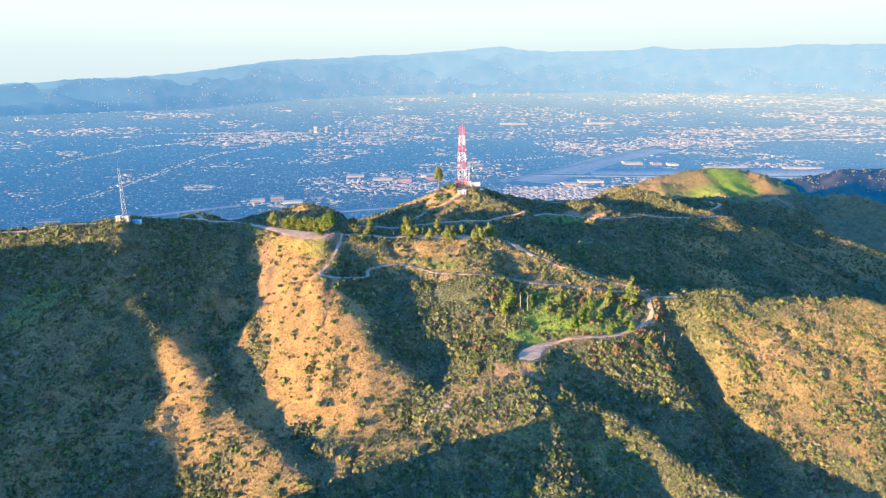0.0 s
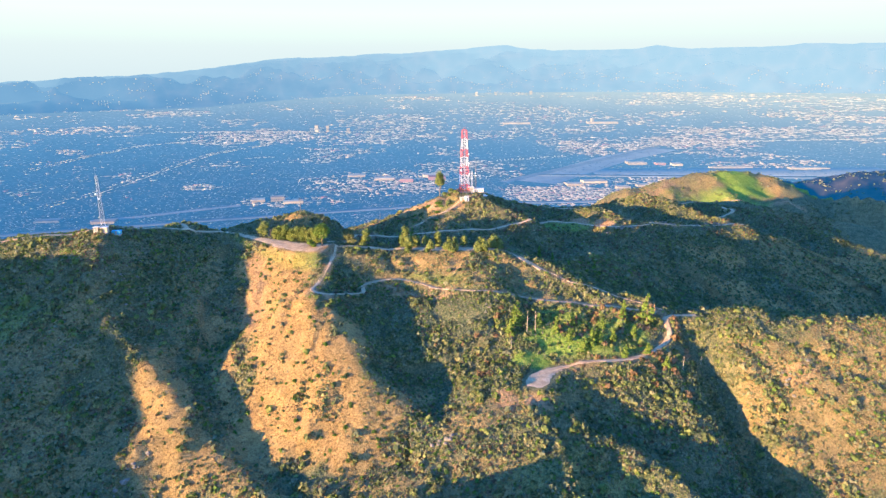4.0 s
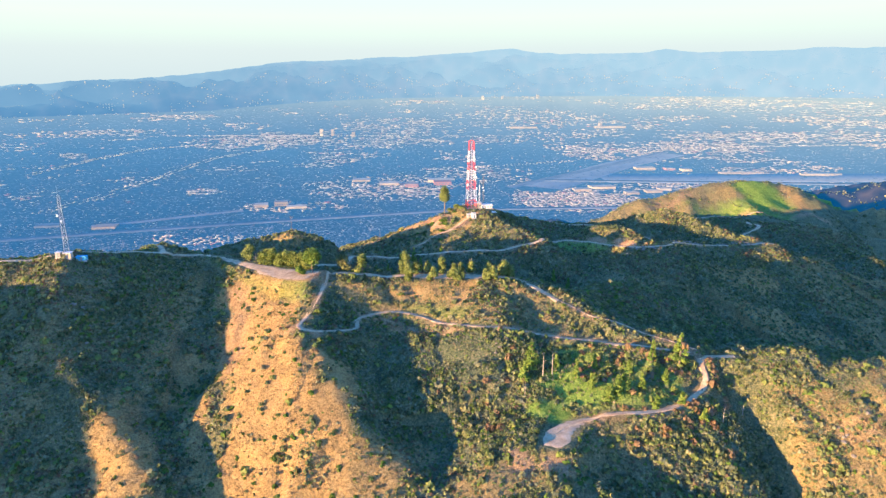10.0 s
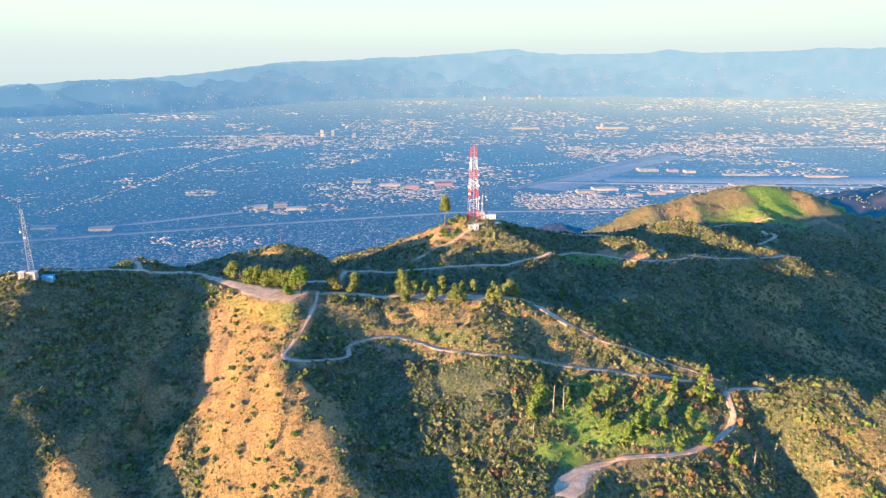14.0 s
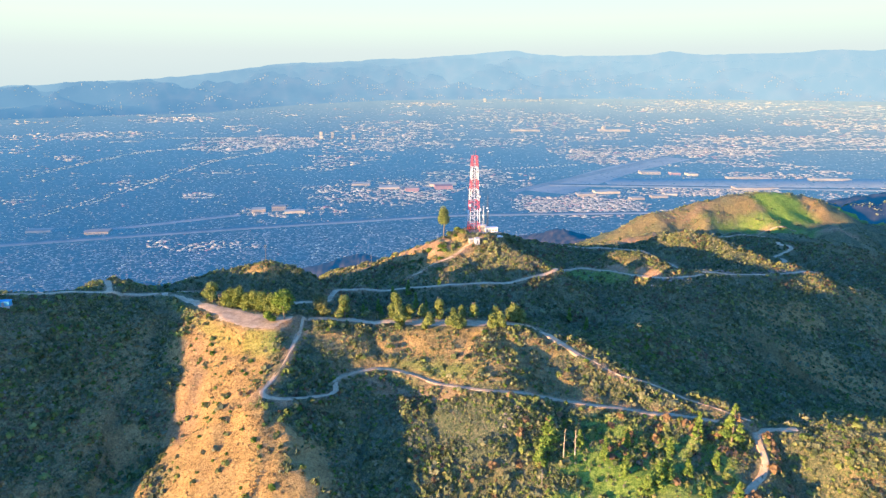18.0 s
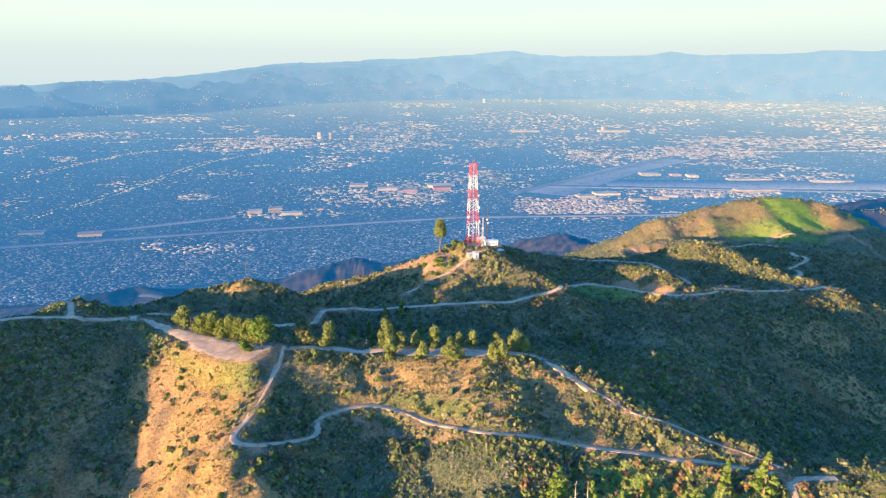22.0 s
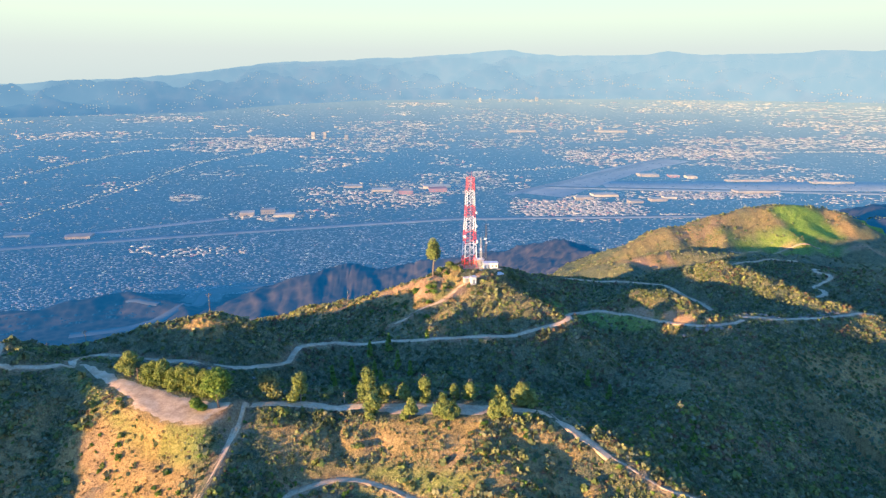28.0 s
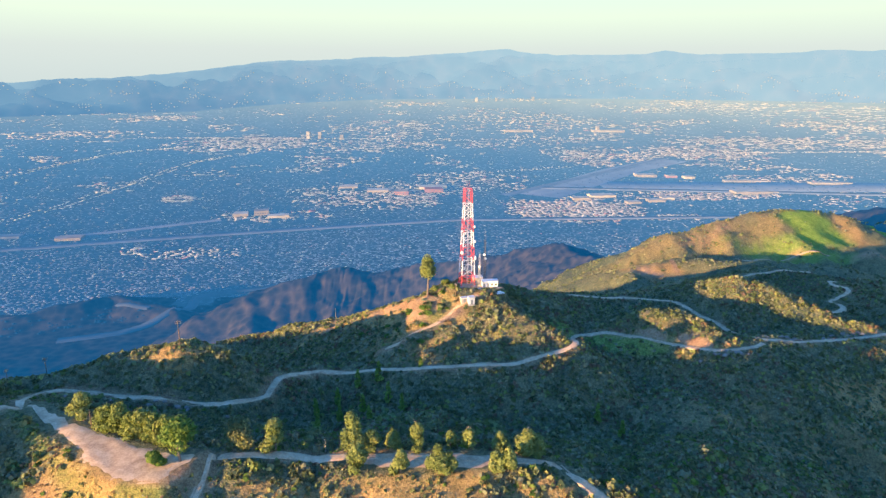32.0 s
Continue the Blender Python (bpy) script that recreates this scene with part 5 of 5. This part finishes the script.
def broad_tree(x, y, h, spread, label, name, seed, leaf_material, lobes=9, bare_top=False, clear=0.22, group=""):
    """A tree with a forked trunk and a crown of leafy lobes."""
    rs = np.random.default_rng(seed)
    e = thing(name, (x, y, stands_at(x, y) - 0.2), label, "tree", group, rs.uniform(0, 6))
    trunk = Shape()
    fork = Vector((rs.normal(0, 0.03) * h, rs.normal(0, 0.03) * h, h * (clear + 0.12)))
    trunk.rod((0, 0, 0), fork * 0.5, 0.028 * h, 0.022 * h, 8).rod(fork * 0.5, fork, 0.022 * h, 0.018 * h, 8)
    part("trunk", trunk, BARK, e)
    centres, sizes = [], []
    for k in range(lobes):
        a = 2 * math.pi * k / lobes + rs.uniform(-0.4, 0.4)
        q = rs.uniform(0, 1)
        ring = spread * (0.95 - 0.75 * q) * rs.uniform(0.35, 0.75)
        c = Vector((ring * math.cos(a), ring * math.sin(a), h * (clear + 0.14 + (0.72 - clear) * q)))
        centres.append(tuple(c))
        sizes.append((spread * rs.uniform(0.4, 0.6), spread * rs.uniform(0.4, 0.6), h * rs.uniform(0.15, 0.23)))
        if k % 2 == 0:
            limb = Shape().rod(fork, fork.lerp(c, 0.6) + Vector((0, 0, -0.02 * h)), 0.013 * h, 0.008 * h, 5).rod(fork.lerp(c, 0.6) + Vector((0, 0, -0.02 * h)), c, 0.008 * h, 0.003 * h, 5)
            part("limb", limb, BARK, e)
    centres.append((0, 0, h * 0.86)), sizes.append((spread * 0.34, spread * 0.34, h * 0.13))
    part("crown", leaf_mesh("crown", centres, sizes, 0.04 * h ** 0.5 + 0.17, 2600, seed, leaf_material), leaf_material, e)
    if bare_top:
        for k in range(5):
            a = rs.uniform(0, 6)
            part("bare_twig", Shape().rod((0, 0, h * 0.85), (0.12 * h * math.cos(a), 0.12 * h * math.sin(a), h * rs.uniform(1.0, 1.15)), 0.05, 0.02, 4), DEAD_WOOD, e, "bare grey twig")
    return e


def pine(x, y, h, label, seed, name="pine_tree", lean=(0, 0), thin=1.0, group="pines on the bench"):
    """A conifer: straight trunk, whorls of boughs with needle sprays."""
    rs = np.random.default_rng(seed)
    e = thing(name, (x, y, stands_at(x, y) - 0.2), label, "tree", group, rs.uniform(0, 6))
    tip = Vector((lean[0], lean[1], h))
    part("trunk", Shape().rod((0, 0, 0), tip * 0.5, 0.022 * h, 0.014 * h, 7).rod(tip * 0.5, tip, 0.014 * h, 0.004 * h, 6), BARK, e)
    centres, sizes = [], []
    n = 7
    for k in range(n):
        q = 0.2 + 0.72 * k / (n - 1)
        reach = h * 0.3 * (1.08 - q) * thin + 0.25
        for j in range(4):
            a = rs.uniform(0, 2 * math.pi)
            far_ = reach * rs.uniform(0.6, 1.15)
            a0 = tip * (q - 0.03)
            c = a0 + Vector((far_ * math.cos(a), far_ * math.sin(a), 0.02 * h + rs.normal(0, 0.015) * h))
            centres.append(tuple(a0.lerp(c, 0.72))), sizes.append((reach * 0.45, reach * 0.45, 0.04 * h))
            if j < 2:
                part("bough", Shape().rod(a0, c, 0.006 * h, 0.002 * h, 4), BARK, e)
    centres.append(tuple(tip * 0.97)), sizes.append((0.03 * h, 0.03 * h, 0.05 * h))
    part("crown", leaf_mesh("crown", centres, sizes, 0.36, 1300, seed, PINE_LEAF, 0.6), PINE_LEAF, e)
    return e


def snag(x, y, h, label, seed, name="dead_tree", arms=7, group=""):
    """A bleached dead tree."""
    rs = np.random.default_rng(seed)
    e = thing(name, (x, y, stands_at(x, y) - 0.2), label, "dead tree", group, rs.uniform(0, 6))
    part("trunk", Shape().rod((0, 0, 0), (0.1, 0, h * 0.55), 0.024 * h, 0.016 * h, 7).rod((0.1, 0, h * 0.55), (0.02 * h, 0.1, h), 0.016 * h, 0.004 * h, 6), DEAD_WOOD, e)
    for k in range(arms):
        a, q = rs.uniform(0, 2 * math.pi), rs.uniform(0.35, 0.92)
        far_ = h * 0.2 * (1.2 - q)
        part("branch", Shape().rod((0.05, 0, h * q), (far_ * math.cos(a), far_ * math.sin(a), h * (q + 0.1)), 0.007 * h, 0.002 * h, 4), DEAD_WOOD, e)
    return e


RIDGE = "trees along the ridge trail"
GUM = "bushy olive-green gum tree beside ridge trail"
for k, (x_, y_, h_, sp_, bare_) in enumerate([
        (-45, 408.5, 10.5, 4.2, True), (-21.5, 410.5, 13, 4.2, False), (-19, 401, 9, 4.0, False), (-15.5, 411, 7, 3.8, False), (-9, 411, 7, 3.0, False),
        (-6, 399.5, 8, 3.2, False), (-1.5, 410.5, 9, 3.4, True), (5, 399.5, 10, 3.8, False), (8.5, 400, 7, 3.0, False), (9, 412.5, 6.5, 2.4, True),
        (14.5, 412, 7, 2.8, True), (22.5, 401, 7, 2.8, False), (26, 401.3, 8.5, 3.0, False), (24.5, 411, 7, 3.2, True), (32.5, 410, 9.5, 4.6, True), (36, 411, 7.5, 3.2, False)]):
    broad_tree(x_, y_, h_, sp_, GUM + (" with bare twigs" if bare_ else ""), "gum_tree", 100 + k, GUM_LEAF, 9, bare_, 0.02, RIDGE)
LOT_GROUP = "trees round the dirt lot"
broad_tree(-110, 421, 10.5, 4.6, "round leafy oak beside the dirt lot", "oak_tree", 140, GUM_LEAF, 10, False, 0.16, LOT_GROUP)
for k, (x_, y_, h_, sp_) in enumerate([(-102, 418, 7.5, 3.6), (-99.5, 416.5, 9, 4.2), (-95.5, 415.5, 9.5, 4.6), (-91, 413.5, 9, 4.4), (-87, 412.5, 10, 4.6), (-82.5, 410.5, 10, 4.6), (-78.5, 409, 9.5, 4.2), (-75.5, 407, 7.5, 3.6)]):
    broad_tree(x_, y_, h_, sp_, "leafy oak in a clump beside the dirt lot", "oak_tree", 150 + k, OAK_LEAF, 11, False, 0.04, LOT_GROUP)
broad_tree(-56, 409, 10, 5.0, "dark rounded oak below the ridge trail", "oak_tree", 160, CHAPARRAL, 9, False, 0.1, LOT_GROUP)
broad_tree(-70, 398.5, 14, 6.8, "bright green open pine leaning over the lot", "umbrella_pine", 170, BRIGHT_LEAF, 9, False, 0.36, LOT_GROUP)
broad_tree(-76.5, 396.5, 5, 3.4, "low bright green pine bough clump beside the lot", "young_pine", 162, BRIGHT_LEAF, 6, False, 0.05, LOT_GROUP)
broad_tree(-1, 540, 20, 4.8, "tall gum tree with bare trunk and high crown", "hilltop_gum_tree", 163, GUM_LEAF, 7, False, 0.42)
for k, (x_, y_, h_, sp_) in enumerate([(40, 553, 4.5, 3.6), (45, 556, 3.6, 3.4), (51, 558, 3.2, 3.2), (8, 549, 3.2, 3.0), (3, 546.5, 2.8, 3.0), (11.5, 541, 2.8, 2.6)]):
    broad_tree(x_, y_, h_, sp_, "dense dark green bush on the tower hill's top", "hilltop_bush", 180 + k, CHAPARRAL if x_ > 30 else OAK_LEAF, 8, False, 0.02, "bushes round the tower")
PINES = [(109, 347, 15.5, 1.0), (97, 349, 10, 0.55), (40, 343, 13, 1.1), (36, 336, 9, 1.0), (76, 328, 9, 0.9), (80, 331, 10, 0.8), (72, 326, 7.5, 1.0), (66, 334, 7, 0.7),
         (60, 340, 9, 0.5), (88, 333, 6.5, 0.9), (92, 324, 6, 1.1), (100, 338, 7, 0.8), (85, 344, 6, 0.8), (52, 346, 6, 0.9), (104, 327, 5.5, 1.0), (112, 321, 6, 1.0), (70, 347, 7, 0.6)]
for k, (x_, y_, h_, thin_) in enumerate(PINES):
    word = "tall sunlit" if h_ > 12 else "slender" if thin_ < 0.75 else "young"
    pine(x_, y_, h_ * 1.1, word + " green pine on the grassy bench", 200 + k, thin=thin_)
for k, (x_, y_, h_) in enumerate([(45, 340, 12), (49.5, 341.5, 11), (36, 330, 7), (121, 323, 8), (78, 333, 7), (-30, 411, 4.5), (134, 333, 6.5)]):
    snag(x_, y_, h_, "bleached bare dead tree on the hillside", 230 + k, arms=3 if h_ > 10 else 8, group="dead trees")
for k, (x_, y_, h_) in enumerate([(-38, 482, 8), (-30, 488, 9), (-21, 489, 10), (-26, 470, 9), (-34, 462, 8), (-16, 476, 10), (-10, 470, 8), (-3, 492, 5), (-45, 470, 8), (70, 470, 9), (78, 462, 8), (-22, 458, 7), (-40, 448, 7)]):
    pine(x_, y_, h_, "slim young tree in the shaded hollow", 250 + k, "slim_tree", thin=0.55, group="slim trees in the hollow")

# single shrubs that stand out on the golden slope
rs = np.random.default_rng(77)
shrubs = []
for k in range(4):
    v, t = clump(rs, 60, 0.8, 0.26)
    mesh = raw_mesh("shrub", v.reshape(-1, 3), np.arange(240).reshape(-1, 4))
    attribute(mesh, "tint", np.repeat(np.clip(t + 0.15, 0, 1), 4))
    mesh.materials.append((BRIGHT_LEAF, CHAPARRAL, GUM_LEAF, BRIGHT_LEAF)[k])
    shrubs.append(mesh)
placed = 0
sx, sy = rs.uniform(-150, -20, 900), rs.uniform(230, 400, 900)
sd = patches(sx, sy, DRY[9:15])
for x_, y_, d_ in zip(sx, sy, sd):
    if d_ > 0.7 and placed < 130 and off_tracks(np.array([x_]), np.array([y_]), 1.5)[0]:
        k = placed % 4
        ob = new("shrub", shrubs[k])
        r_ = rs.uniform(0.6, 1.5)
        ob.matrix_world = Matrix.Translation((x_, y_, stands_at(x_, y_) - 0.2)) @ Matrix.Rotation(rs.uniform(0, 6), 4, "Z") @ Matrix.Diagonal((r_, r_, r_, 1))
        tagged(ob, ("small bright green shrub on golden grass", "small dark shrub on golden grass", "olive-green shrub on golden grass", "small bright green shrub on golden grass")[k], "shrub", "shrubs on the golden slope")
        placed += 1

# round green shrubs on the sunny face below the tower
for k in range(34):
    x_, y_ = rs.normal(-4, 13), rs.normal(528, 8)
    if not off_tracks(np.array([x_]), np.array([y_]), 2.0)[0]:
        continue
    ob = new("shrub", shrubs[(0, 3, 1)[k % 3]])
    r_ = rs.uniform(1.0, 2.3)
    ob.matrix_world = Matrix.Translation((x_, y_, stands_at(x_, y_) - 0.3)) @ Matrix.Rotation(rs.uniform(0, 6), 4, "Z") @ Matrix.Diagonal((r_ * 1.3, r_, r_ * 0.9, 1))
    tagged(ob, "dark green shrub on the tower hill" if k % 3 == 2 else "round bright green shrub on the tower hill", "shrub", "shrubs on the tower hill")

# pale boulders
ROCKY = [(-168, 352, 9, 12, 16), (-215, 300, 10, 12, 16), (-128, 258, 14, 8, 14), (168, 312, 14, 8, 8), (182, 322, 10, 6, 4), (143, 514, 12, 2.5, 20), (2, 272, 8, 5, 8), (180, 537, 16, 1.6, 22), (205, 546, 16, 1.6, 22), (228, 555.5, 14, 1.6, 18), (-100, 448, 20, 2.5, 14), (26, 350, 6, 4, 6)]
stones = []
for k in range(5):
    bm = bmesh.new()
    bmesh.ops.create_icosphere(bm, subdivisions=1, radius=1)
    for v in bm.verts:
        v.co *= 0.75 + 0.5 * rs.uniform()
        v.co.z *= 0.7
    mesh = bpy.data.meshes.new("boulder")
    bm.to_mesh(mesh)
    bm.free()
    mesh.materials.append(ROCK)
    stones.append(mesh)
for cx, cy, rx, ry, count in ROCKY:
    for _ in range(count):
        x_, y_ = cx + rs.normal(0, rx * 0.5), cy + rs.normal(0, ry * 0.5)
        r_ = rs.uniform(0.4, 1.3)
        ob = new("boulder", stones[rs.integers(0, 5)])
        ob.matrix_world = Matrix.Translation((x_, y_, stands_at(x_, y_) + 0.2 * r_)) @ Matrix.Rotation(rs.uniform(0, 6), 4, "Z") @ Matrix.Diagonal((r_ * rs.uniform(0.8, 1.5), r_, r_, 1))
        tagged(ob, "pale sandstone boulder on the brushy slope", "boulder", "pale boulders")

# ---------------------------------------------------------------- masts and buildings
tx, ty = 19.0, 548.0
tz = stands_at(tx, ty)
tower = thing("radio_tower", (tx, ty, tz - 0.1), "tall red and white lattice radio tower on the hilltop", "radio tower", turn=0.2)
HEIGHT, FOOT, HEAD = 50.0, 3.5, 1.75
cuts = [0.0, 0.12, 0.28, 0.415, 0.565, 0.69, 0.855, 1.0]


def half(q):
    return FOOT + (HEAD - FOOT) * min(1.0, q * 1.05)


for k, (a, b) in enumerate(zip(cuts[:-1], cuts[1:])):
    paint = RED_PAINT if k % 2 == 0 else WHITE_PAINT
    tone = "red" if k % 2 == 0 else "white"
    z0, z1, h0, h1 = a * HEIGHT, b * HEIGHT, half(a), half(b)
    corner0 = [Vector((u * h0, v * h0, z0)) for u, v in ((-1, -1), (1, -1), (1, 1), (-1, 1))]
    corner1 = [Vector((u * h1, v * h1, z1)) for u, v in ((-1, -1), (1, -1), (1, 1), (-1, 1))]
    section = part("section", Shape().rod(corner1[0], corner1[1], 0.12, sides=4), paint, tower, tone + " painted lattice section")
    for j in range(4):
        n = (j + 1) % 4
        part("leg", Shape().rod(corner0[j], corner1[j], 0.19, 0.15, 6), paint, section)
        part("ring_bar", Shape().rod(corner1[j], corner1[n], 0.085, sides=4), paint, section)
        m0, m1 = corner0[j].lerp(corner1[j], 0.5), corner0[n].lerp(corner1[n], 0.5)
        part("middle_bar", Shape().rod(m0, m1, 0.06, sides=4), paint, section)
        for lo0, lo1, up0, up1 in ((corner0[j], corner0[n], m0, m1), (m0, m1, corner1[j], corner1[n])):
            part("brace", Shape().rod(lo0, up1, 0.065, sides=4), paint, section)
            part("brace", Shape().rod(lo1, up0, 0.065, sides=4), paint, section)
part("ladder", Shape().rod((0, -0.2, 0), (0, -0.2, HEIGHT), 0.12, sides=4).rod((0.5, -0.2, 0), (0.5, -0.2, HEIGHT), 0.12, sides=4), GALVANISED, tower, "grey steel ladder")
for k, (u, v) in enumerate(((-1, -1), (1, -1), (1, 1), (-1, 1))):
    part("footing", Shape().box(u * FOOT, v * FOOT, -0.6, 1.6, 1.6, 1.0, 0, 0.9), CONCRETE, tower, "concrete footing")
for k, (q, side, r_) in enumerate(((0.3, 1, 1.1), (0.36, -1, 0.9), (0.47, 1, 0.8), (0.62, 1, 0.7))):
    h_ = half(q)
    part("dish_antenna", Shape().rod((side * (h_ + 0.3), -h_, q * HEIGHT), (side * (h_ + 0.9), -h_ - 0.3, q * HEIGHT), r_, r_ * 0.85, 12), WHITE_PAINT, tower, "round white drum antenna")
for k in range(5):
    q = 0.5 + 0.1 * k
    part("panel_antenna", Shape().box((-1) ** k * (half(q) + 0.4), 0, q * HEIGHT, 0.35, 0.35, 2.2), GALVANISED, tower, "grey panel antenna")
part("top_whip", Shape().rod((0.6, 0, HEIGHT), (0.6, 0, HEIGHT + 3.5), 0.09, 0.04, 5).rod((-0.6, 0, HEIGHT), (-0.6, 0, HEIGHT + 2.2), 0.09, 0.04, 5), RED_PAINT, tower, "thin red whip antenna")


def hut(name, x, y, w, d, h, turn, label, wall=WHITE_PAINT, roof=PALE_ROOF, doors=1, windows=1):
    e = thing(name, (x, y, stands_at(x, y) - 0.1), label, "equipment hut", turn=turn)
    part("wall", Shape().box(0, 0, 0, w, d, h), wall, e)
    part("roof", Shape().box(0, 0, h, w + 0.5, d + 0.5, 0.25), roof, e)
    part("plinth", Shape().box(0, 0, -0.8, w + 0.3, d + 0.3, 0.9), CONCRETE, e)
    for k in range(doors):
        door = part("door", Shape().box(-w / 2 + w * (k + 0.5) / (doors + windows), -d / 2 - 0.04, 0.1, 1.0, 0.1, 2.05), DOOR_GREY, e, "grey steel door")
        part("handle", Shape().box(-w / 2 + w * (k + 0.5) / (doors + windows) + 0.35, -d / 2 - 0.12, 1.05, 0.12, 0.06, 0.05), GALVANISED, door)
    for k in range(windows):
        part("window", Shape().box(-w / 2 + w * (doors + k + 0.5) / (doors + windows), -d / 2 - 0.04, 1.1, 0.9, 0.1, 0.9), DARK_GLASS, e, "small dark window")
    return e


hut("equipment_hut", 30.5, 546, 8.0, 4, 3.0, 0.08, "long white equipment hut beside the radio tower", doors=2, windows=2)
hut("equipment_hut", 24.5, 552, 5, 4, 3.2, 0.2, "small pale equipment hut behind the tower", TAN_WALL)
hut("relay_cabin", 20.5, 530.5, 2.8, 2.6, 3.4, 0.3, "white relay cabin below the radio tower", windows=0)
hut("relay_shed", 17.0, 532.5, 3.0, 2.6, 2.3, 0.3, "low grey relay shed below the tower", CONCRETE, PALE_ROOF, 1, 0)


def lattice_mast(name, x, y, h, w, label, steel, seed, turn=0.0, drums=3, step=2.6):
    """A slim three-legged lattice mast with drums and whips."""
    rs_ = np.random.default_rng(seed)
    e = thing(name, (x, y, stands_at(x, y) - 0.1), label, "antenna mast", turn=turn)
    foot = [Vector((w * math.cos(q), w * math.sin(q), 0)) for q in (0.5, 2.6, 4.7)]
    head = [0.45 * v + Vector((0, 0, h)) for v in foot]
    for a, b in zip(foot, head):
        part("leg", Shape().rod(a, b, 0.13, 0.09, 5), steel, e)
    levels = int(h / step)
    for j in range(3):
        n = (j + 1) % 3
        for k in range(levels):
            a, b = k / levels, (k + 1) / levels
            part("brace", Shape().rod(foot[j].lerp(head[j], a), foot[n].lerp(head[n], b), 0.06, sides=4), steel, e)
            part("ring_bar", Shape().rod(foot[j].lerp(head[j], b), foot[n].lerp(head[n], b), 0.05, sides=4), steel, e)
    for k in range(drums):
        q, a = 0.66 - 0.09 * k, -1.9 + 0.9 * k + rs_.uniform(-0.2, 0.2)
        o = Vector((0.95 * w * math.cos(a), 0.95 * w * math.sin(a), h * q))
        drum = part("drum_antenna", Shape().rod(o, o + Vector((0.45 * math.cos(a), 0.45 * math.sin(a), 0)), 0.62, 0.56, 14), WHITE_PAINT, e, "round white drum antenna")
        part("bracket", Shape().rod((0, 0, h * q), o, 0.05, sides=4), steel, drum)
    part("whip", Shape().rod((0, 0, h), (0, 0, h * 1.16), 0.07, 0.03, 5), steel, e)
    part("footing", Shape().box(0, 0, -0.6, w * 2.4, w * 2.4, 0.9), CONCRETE, e, "concrete footing")
    return e


lattice_mast("lattice_mast", -190.5, 383, 30, 1.5, "grey lattice mast with white drum antennas", GALVANISED, 3, drums=2)
lattice_mast("antenna_mast", 25.0, 541.5, 18, 0.7, "slim grey mast beside the equipment hut", GALVANISED, 5, drums=1)
lattice_mast("antenna_mast", 28.5, 556, 24, 0.8, "slim dark mast behind the radio tower", DARK_STEEL, 6, drums=2)
hut("mast_hut", -188.5, 381, 3.4, 3, 2.6, 0.1, "tan equipment hut at the lattice mast", TAN_WALL, windows=0)
hut("mast_hut", -192.8, 380.5, 2.4, 2.4, 2.3, 0.1, "grey equipment hut at the lattice mast", CONCRETE, windows=0)
hut("blue_shed", -183.5, 384, 4.6, 3, 1.9, 0.2, "low shed under a bright blue roof", BLUE_PAINT, BLUE_PAINT, 1, 0)


def pole(x, y, h, label, seed, cross=True):
    e = thing("utility_pole", (x, y, stands_at(x, y) - 0.3), label, "utility pole", "utility poles", 0.4 * seed)
    part("post", Shape().rod((0, 0, 0), (0, 0, h), 0.17, 0.12, 7), POLE_WOOD, e)
    if cross:
        for q in (0.93, 0.86):
            arm = part("crossarm", Shape().box(0, 0, h * q, 2.4, 0.14, 0.16), POLE_WOOD, e)
            for u in (-1.05, -0.4, 0.4, 1.05):
                part("insulator", Shape().rod((u, 0, h * q + 0.16), (u, 0, h * q + 0.36), 0.06, 0.04, 6), GALVANISED, arm)
    return e


for k, (x_, y_, h_, cross_) in enumerate([(-105.5, 417, 6, False), (-98, 471, 10.5, True), (-172, 500, 11, True), (-205, 520, 11, True), (-52, 566, 9, True), (13, 535, 7, True)]):
    pole(x_, y_, h_, "weathered wooden utility pole on the hill", k, cross_)



def parked_car(x, y, turn, label, paint):
    e = thing("parked_car", (x, y, stands_at(x, y) + 0.15), label, "car", turn=turn)
    part("body", Shape().box(0, 0, 0.35, 4.4, 1.8, 0.65, 0, 0.96), paint, e)
    cabin = part("cabin", Shape().box(-0.2, 0, 1.0, 2.4, 1.65, 0.6, 0, 0.78), paint, e)
    part("windscreen", Shape().box(0.85, 0, 1.05, 0.12, 1.3, 0.42), DARK_GLASS, cabin)
    for u in (-1.35, 1.35):
        for v in (-0.85, 0.85):
            wheel = part("wheel", Shape().rod((u, v - 0.1, 0.33), (u, v + 0.1, 0.33), 0.33, sides=12), DARK_STEEL, e)
            part("rim", Shape().rod((u, v - 0.12, 0.33), (u, v + 0.12, 0.33), 0.17, sides=8), GALVANISED, wheel)
    return e


parked_car(35.5, 541, 0.4, "small white car parked beside the hut", WHITE_PAINT)
